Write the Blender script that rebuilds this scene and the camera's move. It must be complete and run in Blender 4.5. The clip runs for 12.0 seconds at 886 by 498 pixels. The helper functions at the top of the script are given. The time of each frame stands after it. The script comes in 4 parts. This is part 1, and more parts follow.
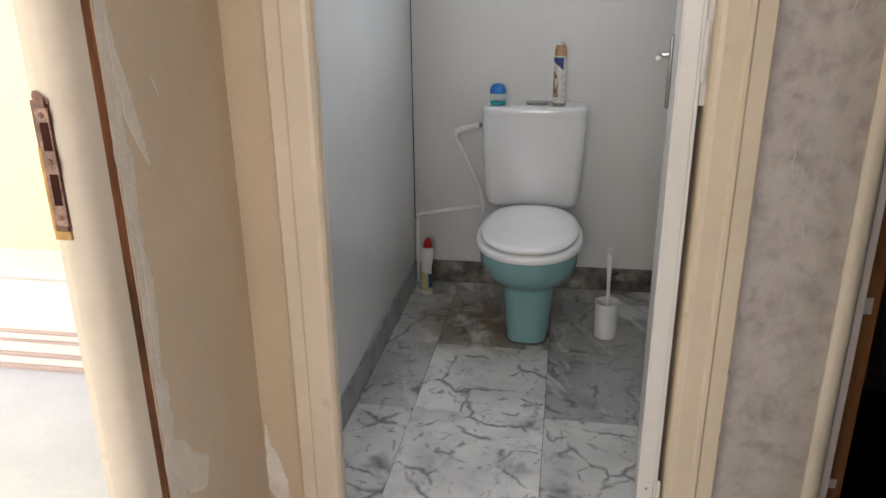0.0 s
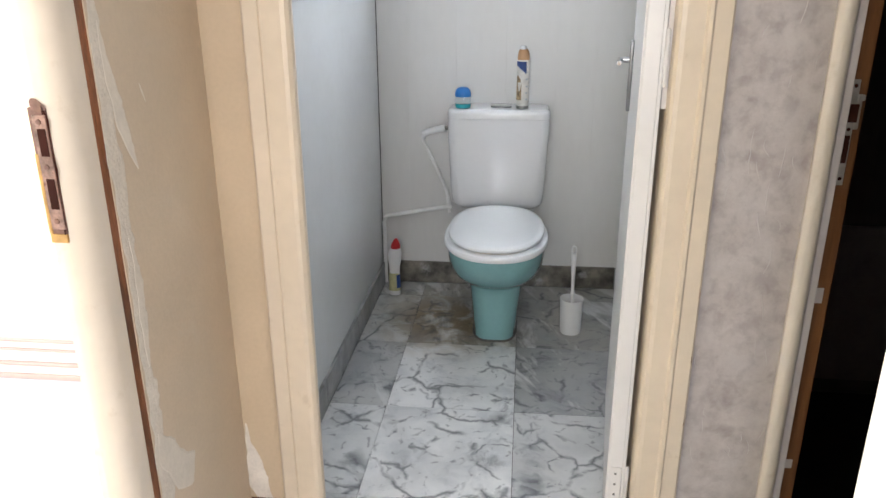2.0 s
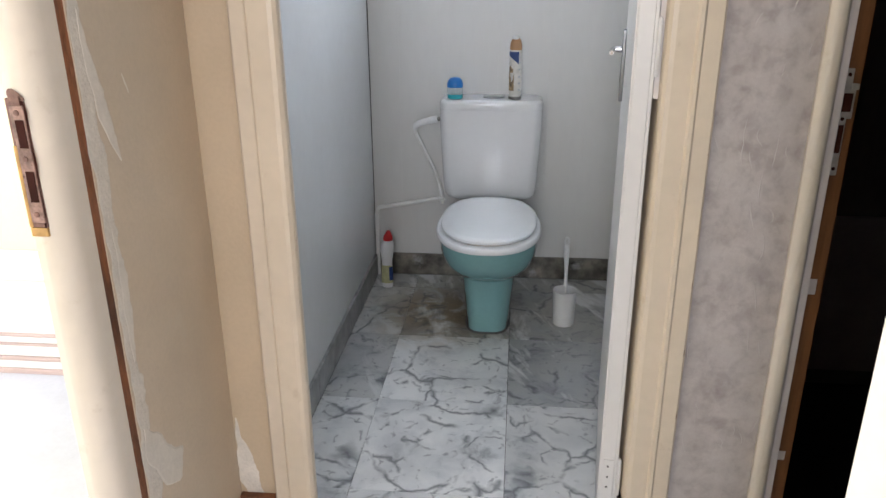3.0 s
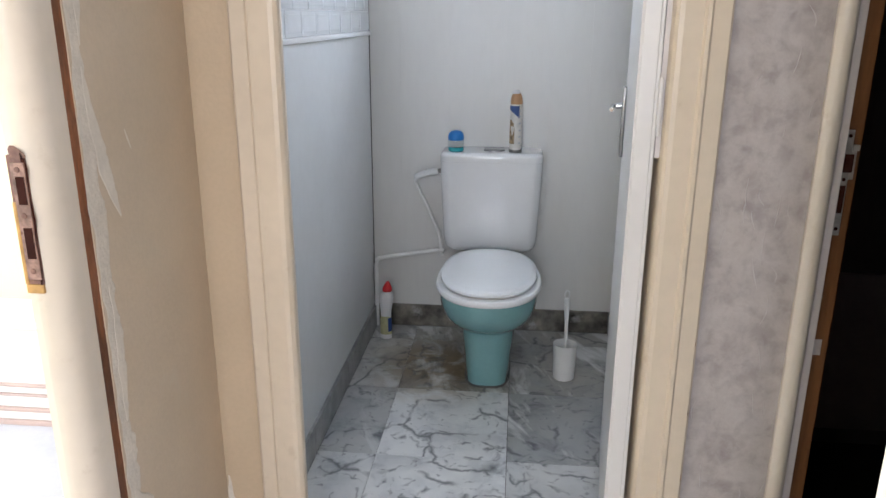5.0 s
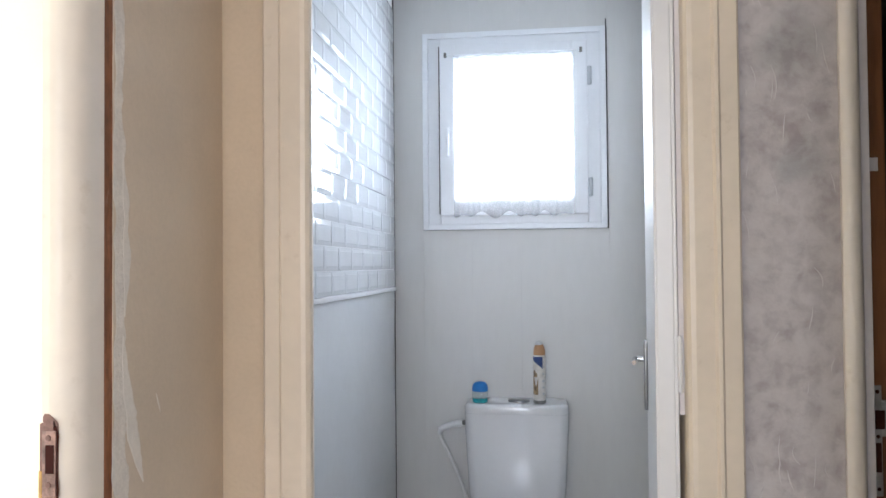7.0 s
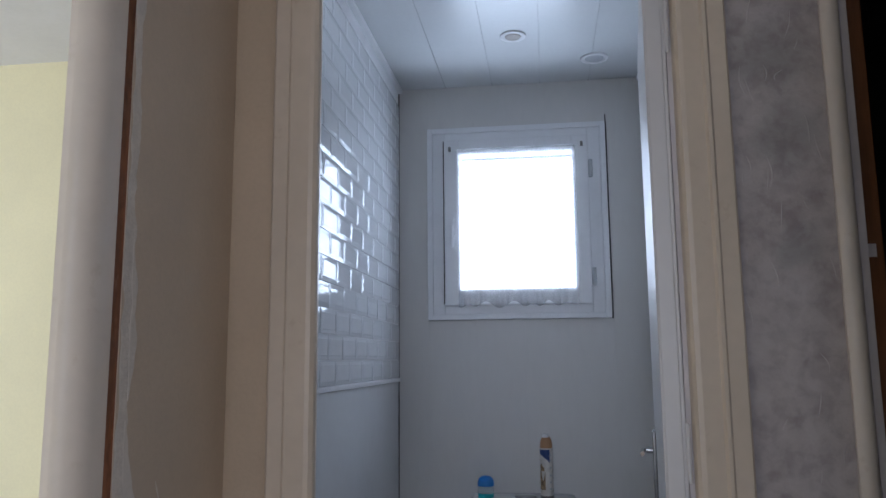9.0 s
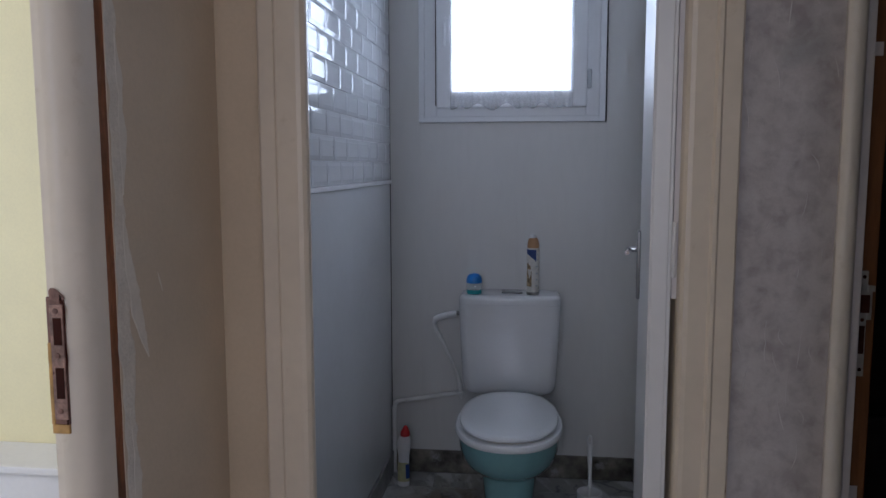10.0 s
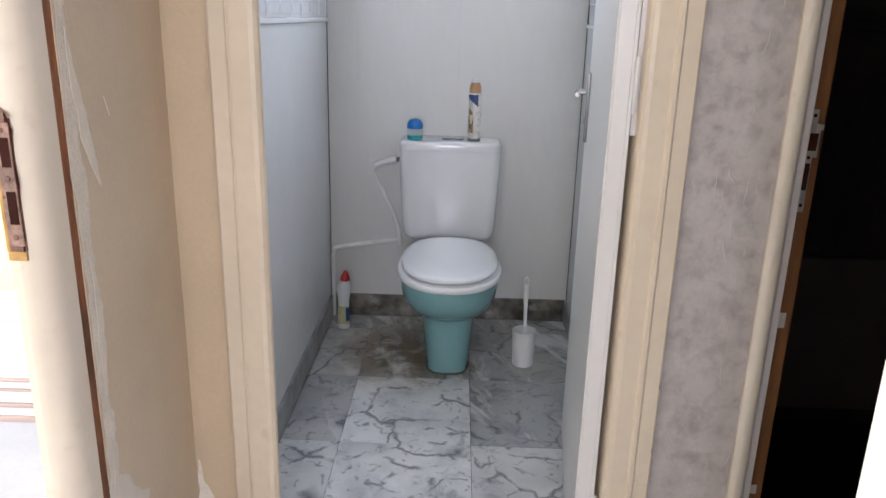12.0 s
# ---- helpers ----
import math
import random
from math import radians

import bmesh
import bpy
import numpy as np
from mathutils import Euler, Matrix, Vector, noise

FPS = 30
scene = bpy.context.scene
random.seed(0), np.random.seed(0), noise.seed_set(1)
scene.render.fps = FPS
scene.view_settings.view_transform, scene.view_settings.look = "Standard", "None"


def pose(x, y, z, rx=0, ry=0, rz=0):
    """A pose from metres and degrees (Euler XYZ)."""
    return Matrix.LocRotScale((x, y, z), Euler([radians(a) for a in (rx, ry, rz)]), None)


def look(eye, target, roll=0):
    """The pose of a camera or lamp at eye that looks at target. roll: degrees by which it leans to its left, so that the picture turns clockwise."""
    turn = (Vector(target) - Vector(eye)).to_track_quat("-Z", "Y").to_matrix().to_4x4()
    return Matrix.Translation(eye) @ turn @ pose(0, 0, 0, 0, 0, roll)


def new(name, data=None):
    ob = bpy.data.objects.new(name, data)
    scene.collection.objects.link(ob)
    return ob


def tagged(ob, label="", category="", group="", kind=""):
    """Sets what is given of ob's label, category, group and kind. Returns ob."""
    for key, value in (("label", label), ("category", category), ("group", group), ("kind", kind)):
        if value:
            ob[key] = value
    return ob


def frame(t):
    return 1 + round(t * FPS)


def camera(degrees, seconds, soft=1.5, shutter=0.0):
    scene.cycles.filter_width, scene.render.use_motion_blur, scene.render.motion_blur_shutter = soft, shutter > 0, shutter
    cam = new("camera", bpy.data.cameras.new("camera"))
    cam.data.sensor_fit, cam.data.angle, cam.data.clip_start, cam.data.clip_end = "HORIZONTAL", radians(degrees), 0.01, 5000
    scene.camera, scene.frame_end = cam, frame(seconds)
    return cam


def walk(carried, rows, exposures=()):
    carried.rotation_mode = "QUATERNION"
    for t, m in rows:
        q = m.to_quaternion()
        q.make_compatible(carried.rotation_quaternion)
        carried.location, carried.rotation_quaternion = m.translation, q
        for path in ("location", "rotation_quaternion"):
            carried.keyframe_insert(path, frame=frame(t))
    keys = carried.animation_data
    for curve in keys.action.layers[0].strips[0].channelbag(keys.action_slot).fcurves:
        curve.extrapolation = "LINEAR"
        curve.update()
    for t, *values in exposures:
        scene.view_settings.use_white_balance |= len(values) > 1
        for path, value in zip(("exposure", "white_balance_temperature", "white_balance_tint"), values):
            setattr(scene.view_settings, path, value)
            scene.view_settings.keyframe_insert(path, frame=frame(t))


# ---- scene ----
cam = camera(60.83, 12.0)
PATH = [
    (0, (0.1133, -2.8634, 1.2065), (-0.1770, -1.1044, 0.5494), -0.54),
    (0.5, (0.1107, -2.8883, 1.2124), (-0.1032, -1.1213, 0.5474), -0.26),
    (1, (0.0980, -2.8946, 1.2125), (-0.0884, -1.1283, 0.5377), -0.67),
    (1.5, (0.0924, -2.9107, 1.2154), (-0.1108, -1.1409, 0.5545), -1.03),
    (2, (0.0903, -2.9178, 1.2190), (-0.0998, -1.1436, 0.5662), -0.22),
    (2.5, (0.0922, -2.9133, 1.2179), (-0.0951, -1.1448, 0.5492), -0.37),
    (3, (0.0962, -2.9026, 1.2147), (-0.0797, -1.1344, 0.5420), -0.28),
    (3.2, (0.0943, -2.8970, 1.2150), (-0.0779, -1.1315, 0.5343), -0.37),
    (4.8, (0.0920, -2.8864, 1.2232), (-0.0741, -1.1002, 0.5971), 0.14),
    (5, (0.0919, -2.8878, 1.2259), (-0.0852, -1.0808, 0.6660), 0.28),
    (5.5, (0.0909, -2.8949, 1.2336), (-0.0980, -1.0532, 0.8062), 0.10),
    (6, (0.0891, -2.8999, 1.2391), (-0.1045, -1.0360, 0.9259), 0.22),
    (6.5, (0.0904, -2.9054, 1.2452), (-0.1324, -1.0244, 1.0961), 0.25),
    (7, (0.0944, -2.9055, 1.2517), (-0.1495, -1.0217, 1.2949), -0.49),
    (7.5, (0.0967, -2.9095, 1.2542), (-0.1551, -1.0357, 1.4424), -1.15),
    (7.7, (0.0992, -2.9140, 1.2514), (-0.1567, -1.0490, 1.5087), -1.15),
    (8.4, (0.0980, -2.9150, 1.2450), (-0.1620, -1.0560, 1.6350), -0.80),
    (9.3, (0.0949, -2.9157, 1.2367), (-0.1516, -1.0358, 1.3609), -0.37),
    (9.5, (0.0930, -2.9113, 1.2360), (-0.1510, -1.0271, 1.2304), -0.34),
    (10, (0.0886, -2.9106, 1.2271), (-0.1394, -1.0359, 1.0186), -0.11),
    (10.5, (0.0832, -2.9092, 1.2176), (-0.1151, -1.0591, 0.8335), 0.19),
    (11, (0.0691, -2.9092, 1.2099), (-0.1108, -1.0789, 0.7328), -0.44),
    (11.5, (0.0502, -2.9078, 1.1995), (-0.0666, -1.0862, 0.6723), -0.25),
    (12, (0.0265, -2.9057, 1.1885), (-0.0024, -1.0905, 0.6281), 1.52),
]
EXPOSURES = [(0.0, -0.3, 7000, 15), (0.5, -0.07, 7000, 14), (1.0, -0.02, 6800, 14), (1.5, 0.31, 6600, 13), (2.0, 0.29, 6600, 13), (2.5, 0.06, 6550, 14), (3.0, -0.02, 6450, 14), (5.0, 0.0, 6300, 14), (6.5, 0.0, 6200, 14), (7.0, -0.1, 6150, 14), (7.5, -0.48, 6050, 14),
             (7.7, -0.58, 5950, 14), (9.3, -1.68, 5700, 17), (10.0, -1.68, 5750, 19), (10.5, -1.08, 5800, 21), (11.0, -0.60, 5950, 20), (11.5, -0.32, 6200, 18), (12.0, 0.0, 6320, 17)]
walk(cam, [(t, look(eye, target, roll)) for t, eye, target, roll in PATH], EXPOSURES)

# ---------------------------------------------------------------- light
world = bpy.data.worlds.new("sky")
scene.world = world
world.use_nodes = True
wn, wl = world.node_tree.nodes, world.node_tree.links
sky = wn.new("ShaderNodeTexSky")
sky.sky_type, sky.sun_disc, sky.sun_elevation, sky.sun_rotation = "NISHITA", False, radians(48), radians(250)
wn["Background"].inputs["Strength"].default_value = 0.12
wl.new(sky.outputs["Color"], wn["Background"].inputs["Color"])

sun = new("sun", bpy.data.lights.new("sun", "SUN"))
sun.data.energy, sun.data.angle, sun.data.color = 3.0, radians(0.6), (1.0, 0.95, 0.87)
sun.matrix_world = look((-6, 1.5, 7), (0, 0, 0))


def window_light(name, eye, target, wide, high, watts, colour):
    """Daylight that comes in through one window opening, seen or assumed."""
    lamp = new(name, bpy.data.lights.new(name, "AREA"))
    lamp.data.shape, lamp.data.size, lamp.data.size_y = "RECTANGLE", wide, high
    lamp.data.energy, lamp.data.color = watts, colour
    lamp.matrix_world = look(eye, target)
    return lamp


window_light("toilet_window_light", (0.0, 0.20, 1.765), (0.0, -1.0, 1.765), 0.56, 0.62, 32, (0.79, 0.91, 1.0))
window_light("room_window_light", (-3.40, -2.45, 1.45), (-1.0, -2.45, 1.1), 1.5, 1.3, 145, (0.93, 0.97, 1.0))
# added behind the camera for light from the front; its window is assumed
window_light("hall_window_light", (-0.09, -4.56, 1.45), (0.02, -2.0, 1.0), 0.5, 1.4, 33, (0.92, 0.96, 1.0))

# ---------------------------------------------------------------- materials


def tree(name):
    m = bpy.data.materials.new(name)
    m.use_nodes = True
    nt = m.node_tree
    return m, nt.nodes, nt.links, nt.nodes["Principled BSDF"]


def ramp(n, stops):
    r = n.new("ShaderNodeValToRGB")
    el = r.color_ramp.elements
    while len(el) < len(stops):
        el.new(0.5)
    for e, (p, c) in zip(el, stops):
        e.position, e.color = p, (*c, 1.0)
    return r


def noise_at(n, l, coord, scale, detail=4.0, rough=0.55, distort=0.0):
    t = n.new("ShaderNodeTexNoise")
    t.inputs["Scale"].default_value, t.inputs["Detail"].default_value = scale, detail
    t.inputs["Roughness"].default_value, t.inputs["Distortion"].default_value = rough, distort
    l.new(coord, t.inputs["Vector"])
    return t.outputs["Fac"]


def surface(name, base, rough=0.5, metal=0.0, vary=0.10, scale=5.0, fine=70.0, bump=0.08, coat=0.0, spots=None, stretch=(1, 1, 1)):
    """A painted, moulded or natural surface: broad blotches, fine grain, relief and uneven gloss."""
    m, n, l, b = tree(name)
    tc = n.new("ShaderNodeTexCoord")
    mp = n.new("ShaderNodeMapping")
    mp.inputs["Scale"].default_value = stretch
    l.new(tc.outputs["Object"], mp.inputs["Vector"])
    co = mp.outputs["Vector"]
    broad, grain = noise_at(n, l, co, scale), noise_at(n, l, co, fine, 3.0)
    lo = tuple(max(0.0, c * (1 - vary)) for c in base)
    hi = tuple(min(1.0, c * (1 + vary)) for c in base)
    r = ramp(n, [(0.3, lo), (0.7, hi)])
    l.new(broad, r.inputs["Fac"])
    colour = r.outputs["Color"]
    mix = n.new("ShaderNodeMix")
    mix.data_type, mix.blend_type = "RGBA", "MULTIPLY"
    mix.inputs["Factor"].default_value = min(1.0, vary * 2.0)
    l.new(colour, mix.inputs["A"])
    g = ramp(n, [(0.35, (0.72, 0.72, 0.72)), (0.6, (1, 1, 1))])
    l.new(grain, g.inputs["Fac"])
    l.new(g.outputs["Color"], mix.inputs["B"])
    colour = mix.outputs["Result"]
    if spots:
        dirt_colour, amount, spot_scale = spots
        d = ramp(n, [(0.62, (0, 0, 0)), (0.72, (amount, amount, amount))])
        l.new(noise_at(n, l, co, spot_scale, 6.0, 0.65), d.inputs["Fac"])
        mx = n.new("ShaderNodeMix")
        mx.data_type = "RGBA"
        l.new(d.outputs["Color"], mx.inputs["Factor"])
        l.new(colour, mx.inputs["A"])
        mx.inputs["B"].default_value = (*dirt_colour, 1)
        colour = mx.outputs["Result"]
    l.new(colour, b.inputs["Base Color"])
    rr = n.new("ShaderNodeMapRange")
    rr.inputs["To Min"].default_value, rr.inputs["To Max"].default_value = rough * 0.8, min(1.0, rough * 1.2)
    l.new(broad, rr.inputs["Value"])
    l.new(rr.outputs["Result"], b.inputs["Roughness"])
    b.inputs["Metallic"].default_value, b.inputs["Coat Weight"].default_value = metal, coat
    if bump:
        bp = n.new("ShaderNodeBump")
        bp.inputs["Strength"].default_value, bp.inputs["Distance"].default_value = bump, 0.003
        l.new(grain, bp.inputs["Height"])
        l.new(bp.outputs["Normal"], b.inputs["Normal"])
    return m


def marble(name, stains):
    """Polished white marble with grey veins; each tile is cut from another place and has its own tone."""
    m, n, l, b = tree(name)
    tc, oi = n.new("ShaderNodeTexCoord"), n.new("ShaderNodeObjectInfo")
    mul = n.new("ShaderNodeVectorMath")
    mul.operation = "SCALE"
    mul.inputs[0].default_value = (31.0, 17.0, 23.0)
    l.new(oi.outputs["Random"], mul.inputs["Scale"])
    add = n.new("ShaderNodeVectorMath")
    l.new(tc.outputs["Object"], add.inputs[0])
    l.new(mul.outputs["Vector"], add.inputs[1])
    rot = n.new("ShaderNodeVectorRotate")
    rot.rotation_type = "Z_AXIS"
    an = n.new("ShaderNodeMath")
    an.operation = "MULTIPLY"
    an.inputs[1].default_value = 6.0
    l.new(oi.outputs["Random"], an.inputs[0])
    l.new(an.outputs[0], rot.inputs["Angle"])
    l.new(add.outputs["Vector"], rot.inputs["Vector"])
    # coarse and fine waver bend the cracks
    co = rot.outputs["Vector"]
    for scale, reach in ((4.0, 0.16), (26.0, 0.035)):
        wob = n.new("ShaderNodeTexNoise")
        wob.inputs["Scale"].default_value, wob.inputs["Detail"].default_value = scale, 3.0
        l.new(rot.outputs["Vector"], wob.inputs["Vector"])
        bend = n.new("ShaderNodeVectorMath")
        bend.operation = "MULTIPLY_ADD"
        bend.inputs[1].default_value = (reach, reach, 0.0)
        l.new(wob.outputs["Color"], bend.inputs[0])
        l.new(co, bend.inputs[2])
        co = bend.outputs["Vector"]

    def crack(scale, wide, low, high):
        """Branching cracks along the borders of irregular cells, fading in and out along their length."""
        v = n.new("ShaderNodeTexVoronoi")
        v.feature = "DISTANCE_TO_EDGE"
        v.inputs["Scale"].default_value = scale
        l.new(co, v.inputs["Vector"])
        r = ramp(n, [(0.0, (1, 1, 1)), (wide * 0.4, (0.6, 0.6, 0.6)), (wide, (0, 0, 0))])
        l.new(v.outputs["Distance"], r.inputs["Fac"])
        gate = ramp(n, [(low, (0, 0, 0)), (high, (1, 1, 1))])
        l.new(noise_at(n, l, co, scale * 1.6, 3.0, 0.6), gate.inputs["Fac"])
        both = n.new("ShaderNodeMath")
        both.operation = "MULTIPLY"
        l.new(r.outputs["Color"], both.inputs[0])
        l.new(gate.outputs["Color"], both.inputs[1])
        return both.outputs[0]

    cloud = ramp(n, [(0.30, (0.36, 0.37, 0.39)), (0.40, (0.64, 0.65, 0.665)), (0.47, (0.77, 0.775, 0.78)), (0.60, (0.86, 0.86, 0.855))])
    l.new(noise_at(n, l, co, 6.5, 7.0, 0.66, 0.2), cloud.inputs["Fac"])
    tone = n.new("ShaderNodeMix")
    tone.data_type, tone.blend_type = "RGBA", "MULTIPLY"
    tone.inputs["Factor"].default_value = 1.0
    l.new(cloud.outputs["Color"], tone.inputs["A"])
    l.new(oi.outputs["Color"], tone.inputs["B"])
    colour = tone.outputs["Result"]
    for scale, wide, low, high, dark, k in ((3.0, 0.16, 0.44, 0.64, (0.36, 0.37, 0.39), 0.6), (4.6, 0.042, 0.46, 0.57, (0.06, 0.065, 0.08), 0.85), (8.5, 0.055, 0.51, 0.60, (0.10, 0.105, 0.12), 0.85), (19.0, 0.10, 0.55, 0.64, (0.17, 0.17, 0.185), 0.75)):
        v = crack(scale, wide, low, high)
        f = n.new("ShaderNodeMath")
        f.operation = "MULTIPLY"
        f.inputs[1].default_value = k
        l.new(v, f.inputs[0])
        mx = n.new("ShaderNodeMix")
        mx.data_type = "RGBA"
        l.new(f.outputs[0], mx.inputs["Factor"])
        l.new(colour, mx.inputs["A"])
        mx.inputs["B"].default_value = (*dark, 1)
        colour = mx.outputs["Result"]
    # white streaks, strongest in the grey slabs
    sep = n.new("ShaderNodeSeparateColor")
    l.new(oi.outputs["Color"], sep.inputs["Color"])
    grey = n.new("ShaderNodeMapRange")
    grey.inputs["From Min"].default_value, grey.inputs["From Max"].default_value = 0.75, 0.36
    l.new(sep.outputs["Red"], grey.inputs["Value"])
    slant = n.new("ShaderNodeMapping")
    slant.inputs["Rotation"].default_value = (0, 0, radians(-22))
    l.new(add.outputs["Vector"], slant.inputs["Vector"])
    drawn = n.new("ShaderNodeMapping")
    drawn.inputs["Scale"].default_value = (1.0, 0.22, 1.0)
    l.new(slant.outputs["Vector"], drawn.inputs["Vector"])
    streak = ramp(n, [(0.53, (0, 0, 0)), (0.62, (1, 1, 1))])
    l.new(noise_at(n, l, drawn.outputs["Vector"], 9.0, 6.0, 0.62, 0.5), streak.inputs["Fac"])
    f = n.new("ShaderNodeMath")
    f.operation = "MULTIPLY"
    l.new(streak.outputs["Color"], f.inputs[0])
    l.new(grey.outputs["Result"], f.inputs[1])
    mx = n.new("ShaderNodeMix")
    mx.data_type = "RGBA"
    l.new(f.outputs[0], mx.inputs["Factor"])
    l.new(colour, mx.inputs["A"])
    mx.inputs["B"].default_value = (0.74, 0.74, 0.735, 1)
    colour = mx.outputs["Result"]
    if stains:
        # rust-brown and yellowish staining round the foot of the bowl
        geo = n.new("ShaderNodeNewGeometry")
        d = n.new("ShaderNodeVectorMath")
        d.operation = "DISTANCE"
        d.inputs[1].default_value = stains[0]
        l.new(geo.outputs["Position"], d.inputs[0])
        near = n.new("ShaderNodeMapRange")
        near.inputs["From Min"].default_value, near.inputs["From Max"].default_value = stains[1], stains[1] * 0.3
        l.new(d.outputs["Value"], near.inputs["Value"])
        blot = ramp(n, [(0.38, (0, 0, 0)), (0.54, (1, 1, 1))])
        l.new(noise_at(n, l, geo.outputs["Position"], 9.0, 7.0, 0.62, 0.8), blot.inputs["Fac"])
        f = n.new("ShaderNodeMath")
        f.operation = "MULTIPLY"
        l.new(near.outputs["Result"], f.inputs[0])
        l.new(blot.outputs["Color"], f.inputs[1])
        mx = n.new("ShaderNodeMix")
        mx.data_type, mx.blend_type = "RGBA", "MULTIPLY"
        l.new(f.outputs[0], mx.inputs["Factor"])
        l.new(colour, mx.inputs["A"])
        mx.inputs["B"].default_value = (0.44, 0.32, 0.18, 1)
        colour = mx.outputs["Result"]
    l.new(colour, b.inputs["Base Color"])
    b.inputs["Roughness"].default_value = 0.28
    return m


YE_PAPER = -1.61


def wallpaper():
    """Pinkish-grey paper with soft cloudy blotches and an embossed fibre relief."""
    m, n, l, b = tree("wallpaper_paper")
    tc = n.new("ShaderNodeTexCoord")
    co = tc.outputs["Object"]
    big = ramp(n, [(0.36, (0.385, 0.338, 0.318)), (0.47, (0.455, 0.408, 0.382)), (0.62, (0.505, 0.460, 0.432))])
    l.new(noise_at(n, l, co, 21.0, 5.0, 0.62, 0.25), big.inputs["Fac"])
    patch = ramp(n, [(0.50, (1, 1, 1)), (0.68, (0.80, 0.77, 0.77))])
    l.new(noise_at(n, l, co, 32.0, 3.0, 0.5, 0.3), patch.inputs["Fac"])
    mx = n.new("ShaderNodeMix")
    mx.data_type, mx.blend_type = "RGBA", "MULTIPLY"
    mx.inputs["Factor"].default_value = 0.8
    l.new(big.outputs["Color"], mx.inputs["A"])
    l.new(patch.outputs["Color"], mx.inputs["B"])
    colour = mx.outputs["Result"]
    # two grey rubbed smudges high on the paper
    for place, size in (((0.535, YE_PAPER, 1.80), 0.085), ((0.548, YE_PAPER, 1.66), 0.075), ((0.555, YE_PAPER, 1.45), 0.05)):
        d = n.new("ShaderNodeVectorMath")
        d.operation = "DISTANCE"
        d.inputs[1].default_value = place
        wob = n.new("ShaderNodeTexNoise")
        wob.inputs["Scale"].default_value = 16.0
        l.new(co, wob.inputs["Vector"])
        off = n.new("ShaderNodeVectorMath")
        off.operation = "MULTIPLY_ADD"
        off.inputs[1].default_value = (0.09, 0.0, 0.09)
        l.new(wob.outputs["Color"], off.inputs[0])
        l.new(co, off.inputs[2])
        l.new(off.outputs["Vector"], d.inputs[0])
        near = n.new("ShaderNodeMapRange")
        near.inputs["From Min"].default_value, near.inputs["From Max"].default_value = size, size * 0.25
        l.new(d.outputs["Value"], near.inputs["Value"])
        sm = n.new("ShaderNodeMix")
        sm.data_type, sm.blend_type = "RGBA", "MULTIPLY"
        l.new(near.outputs["Result"], sm.inputs["Factor"])
        l.new(colour, sm.inputs["A"])
        sm.inputs["B"].default_value = (0.74, 0.755, 0.755, 1)
        colour = sm.outputs["Result"]
    l.new(colour, b.inputs["Base Color"])
    b.inputs["Roughness"].default_value = 0.72
    bp = n.new("ShaderNodeBump")
    bp.inputs["Strength"].default_value, bp.inputs["Distance"].default_value = 0.35, 0.002
    l.new(noise_at(n, l, co, 95.0, 4.0, 0.6, 0.5), bp.inputs["Height"])
    l.new(bp.outputs["Normal"], b.inputs["Normal"])
    return m


def sheer():
    m, n, l, b = tree("sheer_net")
    out = n["Material Output"]
    tp, tl, df = n.new("ShaderNodeBsdfTransparent"), n.new("ShaderNodeBsdfTranslucent"), n.new("ShaderNodeBsdfDiffuse")
    tl.inputs["Color"].default_value = df.inputs["Color"].default_value = (0.97, 0.98, 1.0, 1)
    a, c = n.new("ShaderNodeMixShader"), n.new("ShaderNodeMixShader")
    a.inputs["Fac"].default_value = 0.35
    l.new(tl.outputs[0], a.inputs[1])
    l.new(df.outputs[0], a.inputs[2])
    tc = n.new("ShaderNodeTexCoord")
    wv = ramp(n, [(0.35, (0.27, 0.27, 0.27)), (0.65, (0.36, 0.36, 0.36))])
    l.new(noise_at(n, l, tc.outputs["Object"], 260.0, 2.0), wv.inputs["Fac"])
    l.new(wv.outputs["Color"], c.inputs["Fac"])
    l.new(tp.outputs[0], c.inputs[1])
    l.new(a.outputs[0], c.inputs[2])
    l.new(c.outputs[0], out.inputs["Surface"])
    return m


def glass(name, colour=(1, 1, 1), rough=0.0):
    m, n, l, b = tree(name)
    b.inputs["Base Color"].default_value = (*colour, 1)
    b.inputs["Transmission Weight"].default_value, b.inputs["Roughness"].default_value = 1.0, rough
    b.inputs["IOR"].default_value = 1.45
    return m


CREAM = surface("cream_gloss_paint", (0.70, 0.59, 0.455), 0.38, vary=0.06, scale=3, fine=40, bump=0.10, spots=((0.42, 0.30, 0.17), 0.35, 16))
CREAM_PALE = surface("pale_cream_gloss_paint", (0.74, 0.66, 0.56), 0.36, vary=0.06, scale=3, fine=35, bump=0.10, spots=((0.5, 0.4, 0.28), 0.3, 18))
LILAC = surface("off_white_jamb_paint", (0.62, 0.58, 0.57), 0.5, vary=0.07, scale=6, bump=0.1)
BEIGE = surface("beige_wall_paint", (0.68, 0.56, 0.425), 0.6, vary=0.06, scale=4, fine=120, bump=0.18, spots=((0.66, 0.58, 0.47), 0.4, 7))
# the same wall paint as BEIGE, darkened and warmed for the dimmer end strip
BEIGE_SHADED = surface("shaded_beige_wall_paint", (0.585, 0.46, 0.315), 0.6, vary=0.06, scale=4, fine=120, bump=0.18)
PEEL = surface("torn_paint_underside", (0.78, 0.72, 0.64), 0.75, vary=0.06, scale=20, fine=120, bump=0.25)
FILLER = surface("white_filler", (0.77, 0.71, 0.63), 0.8, vary=0.10, scale=20, fine=160, bump=0.4)
